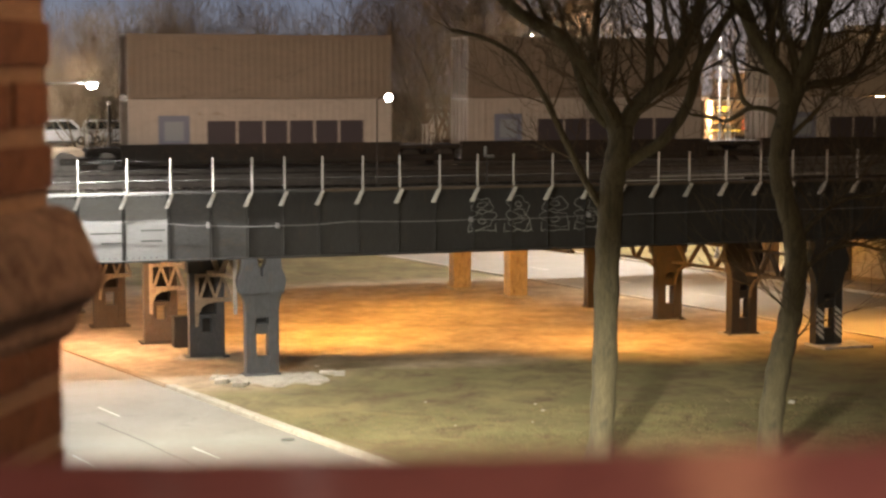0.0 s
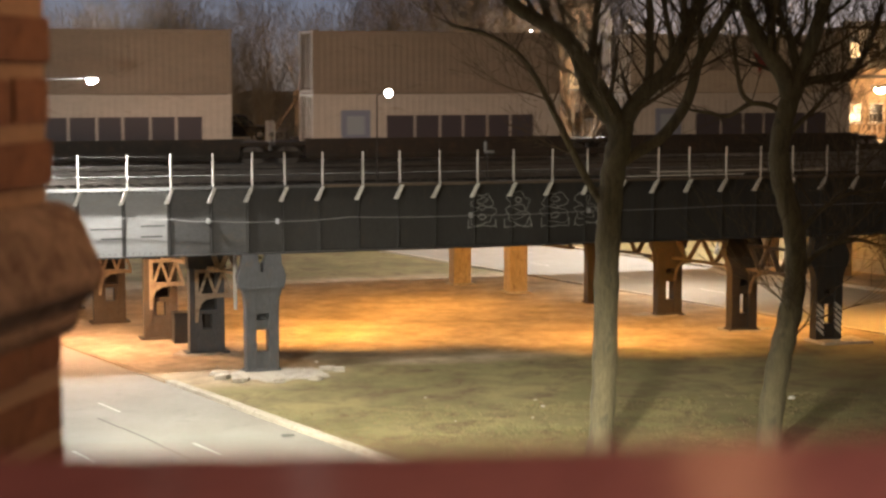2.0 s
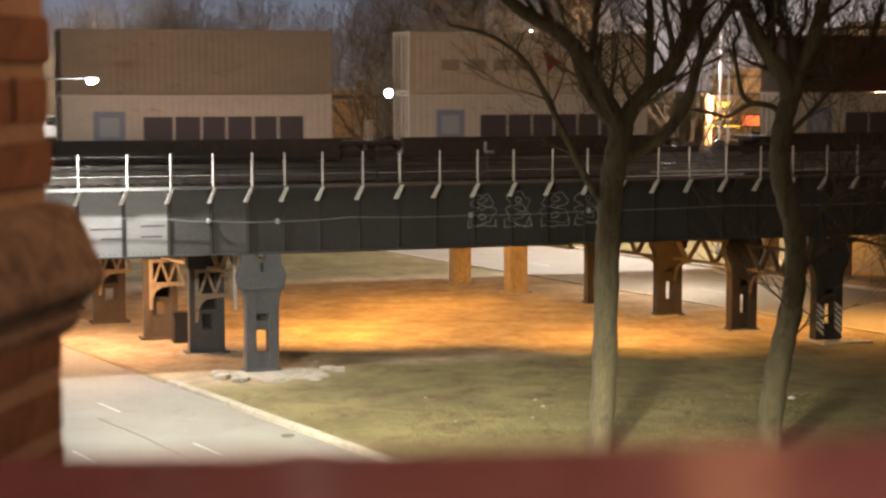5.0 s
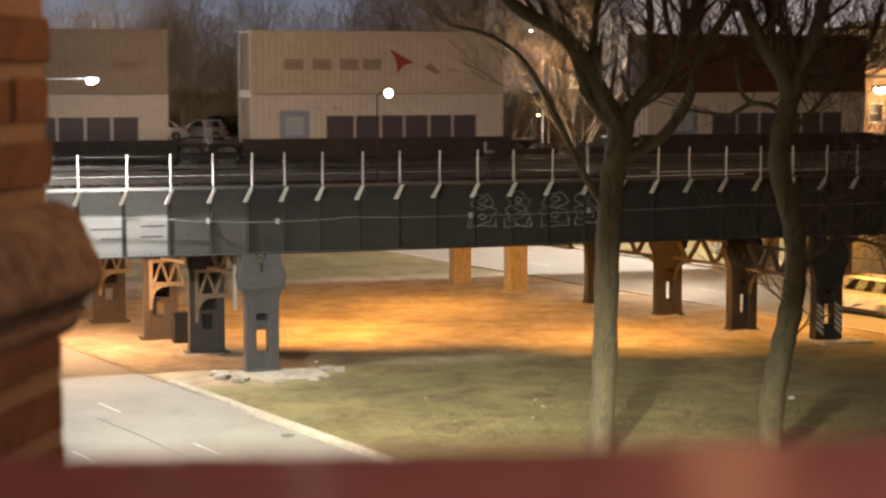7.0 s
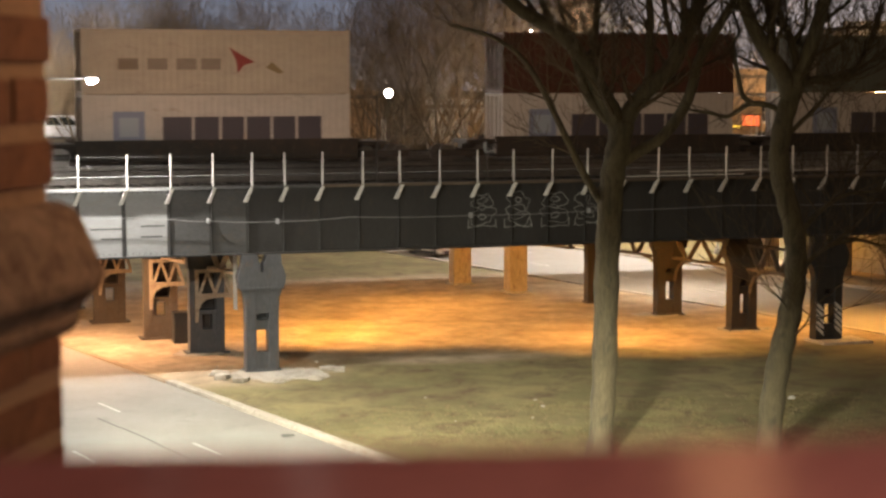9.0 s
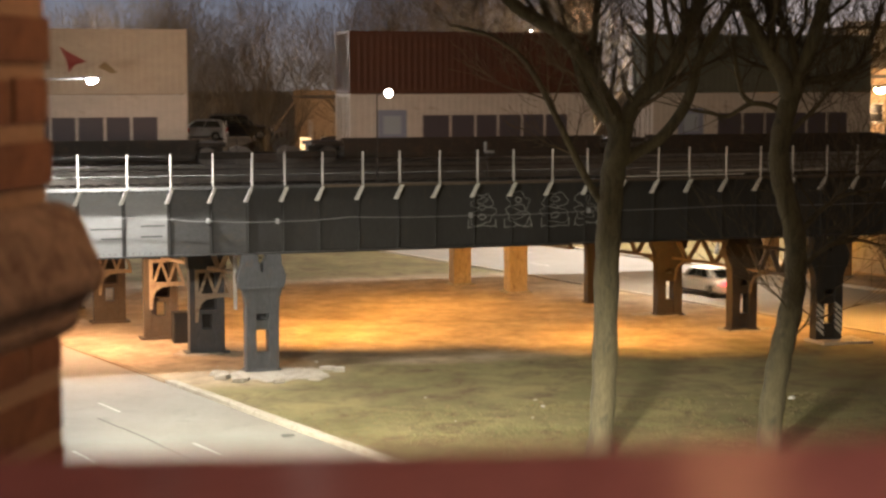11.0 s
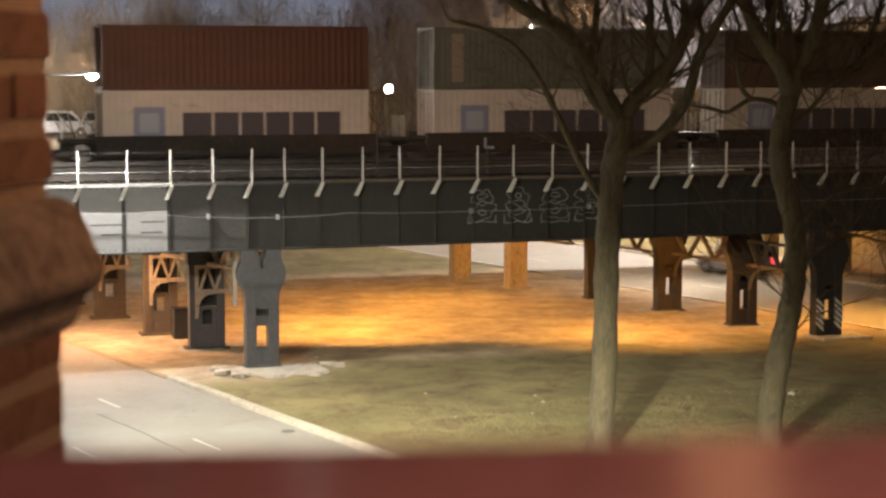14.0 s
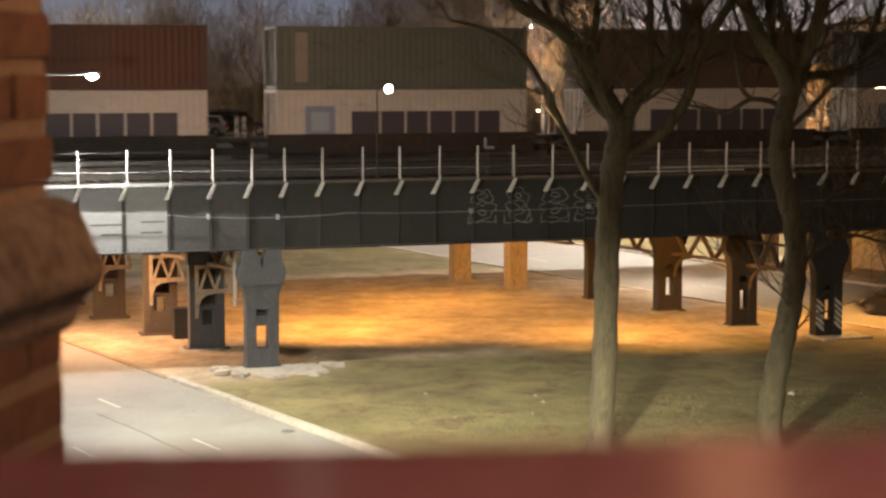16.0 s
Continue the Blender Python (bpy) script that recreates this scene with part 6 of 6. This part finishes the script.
SPRAY = surface("pale_spray_paint", (0.22, 0.23, 0.22), (0.34, 0.35, 0.34), 3, 0.8, c3=(0.12, 0.13, 0.13), blotch=0.3)
graffiti()


def lawn_litter():
    r = random.Random(21)
    for x, y, k in ((-0.6, 60.2, 0.07), (3.15, 59.8, 0.08), (3.35, 58.6, 0.1), (11.99, 60.1, 0.17), (0.4, 56.0, 0.05), (2.9, 56.6, 0.06), (-5.3, 66.2, 0.1), (-4.9, 67.9, 0.1), (5.4, 57.8, 0.05), (-8.6, 66.8, 0.1)):
        sh = Shape()
        for lv, (g, z) in enumerate(((1.0, 0.0), (0.85, k * 0.4), (0.4, k * 0.55))):
            sh.v += [(math.cos(6.283 * i / 7) * k * g * 0.8 * (1 + 0.3 * math.sin(i * 2.1 + x)), math.sin(6.283 * i / 7) * k * g, z) for i in range(7)]
        sh.f = [(a * 7 + i, a * 7 + (i + 1) % 7, a * 7 + 7 + (i + 1) % 7, a * 7 + 7 + i) for a in range(2) for i in range(7)] + [tuple(range(14, 21))]
        o = single("litter_scrap", sh, PAINT_LINE if k > 0.15 else CONCRETE, "small pale scrap lying on the lawn", "litter")
        o.location = (x * 1.0225, y * 1.0225, GZ + 0.14)


lawn_litter()


def lawn_tufts():
    """Loose tufts of winter grass and leaf flakes on the lawn."""
    r = random.Random(9)
    tuft, flake = Shape(), Shape()
    n = 0
    while n < 9000:
        x, y = r.uniform(-9, 16), r.uniform(47, 67)
        d = Vector((x, y, 0)) - ORIGIN
        s = (d.x * W.y - d.y * W.x) / (U.x * W.y - U.y * W.x)
        if s < -3.7 or y > 60.5 + 0.2 * x:
            continue
        n += 1
        z = GZ + 0.03 + 0.04 * min(1.0, (s + 3.9) / 4)
        dens = noise.noise(Vector((x * 0.35, y * 0.35, 7)))
        if n % 5 == 0:
            k = len(flake.v)
            a, q = r.uniform(0, 6.28), r.uniform(0.015, 0.045)
            c, s_ = math.cos(a) * q, math.sin(a) * q
            flake.v += [(x + c, y + s_, z + 0.03), (x - s_ * 0.6, y + c * 0.6, z + 0.07), (x - c, y - s_, z + 0.04), (x + s_ * 0.6, y - c * 0.6, z + 0.02)]
            flake.f.append((k, k + 1, k + 2, k + 3))
        elif dens > -0.25:
            h = r.uniform(0.03, 0.075)
            for _ in range(4):
                k = len(tuft.v)
                a = r.uniform(0, 6.28)
                bx, by = x + r.uniform(-0.12, 0.12), y + r.uniform(-0.12, 0.12)
                tuft.v += [(bx - 0.012 * math.sin(a), by + 0.012 * math.cos(a), z - 0.06), (bx + 0.012 * math.sin(a), by - 0.012 * math.cos(a), z - 0.06), (bx + h * 0.7 * math.cos(a), by + h * 0.7 * math.sin(a), z + h * 0.7)]
                tuft.f.append((k, k + 1, k + 2))
    single("grass_tufts", tuft, BLADES, "loose tufts of tan and green winter grass", "grass", "stuff")
    single("fallen_leaves", flake, LEAFY, "dry brown leaves scattered on the lawn", "leaves", "stuff")


BLADES = surface("grass_blades", (0.12, 0.115, 0.045), (0.26, 0.23, 0.11), 0.5, 0.9, bump=0)
LEAFY = surface("dry_leaves", (0.16, 0.1, 0.05), (0.32, 0.24, 0.14), 1.5, 0.9, bump=0)
lawn_tufts()


def verge_bushes():
    """Bare bushes on the verge of the far road."""
    r = random.Random(41)
    for s, t in ((41.5, 4), (42.0, 8.5), (41.3, 13), (42.5, 18), (41.6, 23)):
        b = thing("bush", at(s + 1.5, t, GZ + 0.05), "bare brown bush on the verge of the far road", "bush", "bushes on the verge")
        sh = Shape()
        for _ in range(16):
            sprout(sh, r, Vector((r.uniform(-0.8, 0.8), r.uniform(-0.8, 0.8), 0)), Vector((r.uniform(-0.7, 0.7), r.uniform(-0.7, 0.7), 1)), r.uniform(1.6, 3.2), 0.035, 2, 0.0, 0.8)
        part("branches", sh, TWIG, b)


verge_bushes()


# ---- what moves ----
def motions():
    for ob, s, z in MOVERS:
        walk(ob, [(t, Matrix.Translation(at(s - TRAIN_SPEED * t, TRAIN_T, z)) @ pose(0, 0, 0, 0, 0, YAW)) for t in (0.0, SECONDS)])
    for car, lane, place, when, speed, yaw, drift in DRIVES:
        walk(car, [(t, Matrix.Translation(at(lane + d, place + speed * (t - when), GZ + 0.025)) @ pose(0, 0, 0, 0, 0, yaw)) for t, d in drift or ((0.0, 0.0), (SECONDS, 0.0))])
    # wheels roll while their vehicle is on the stretch of road that shows
    for wheel, rest, rate, t0, t1, way in WHEELS:
        step = 1 / FPS if rate > 20 else 0.15
        n = int((t1 - t0) / step)
        rows = [(t0 + k * step, rest @ pose(0, 0, 0, 0, way * math.degrees(rate * k * step))) for k in range(n + 1)]
        if t0 > 0.01:
            rows.insert(0, (0.0, rest))
        if rows[-1][0] < SECONDS - 0.01:
            rows.append((SECONDS, rows[-1][1]))
        walk(wheel, rows)


motions()
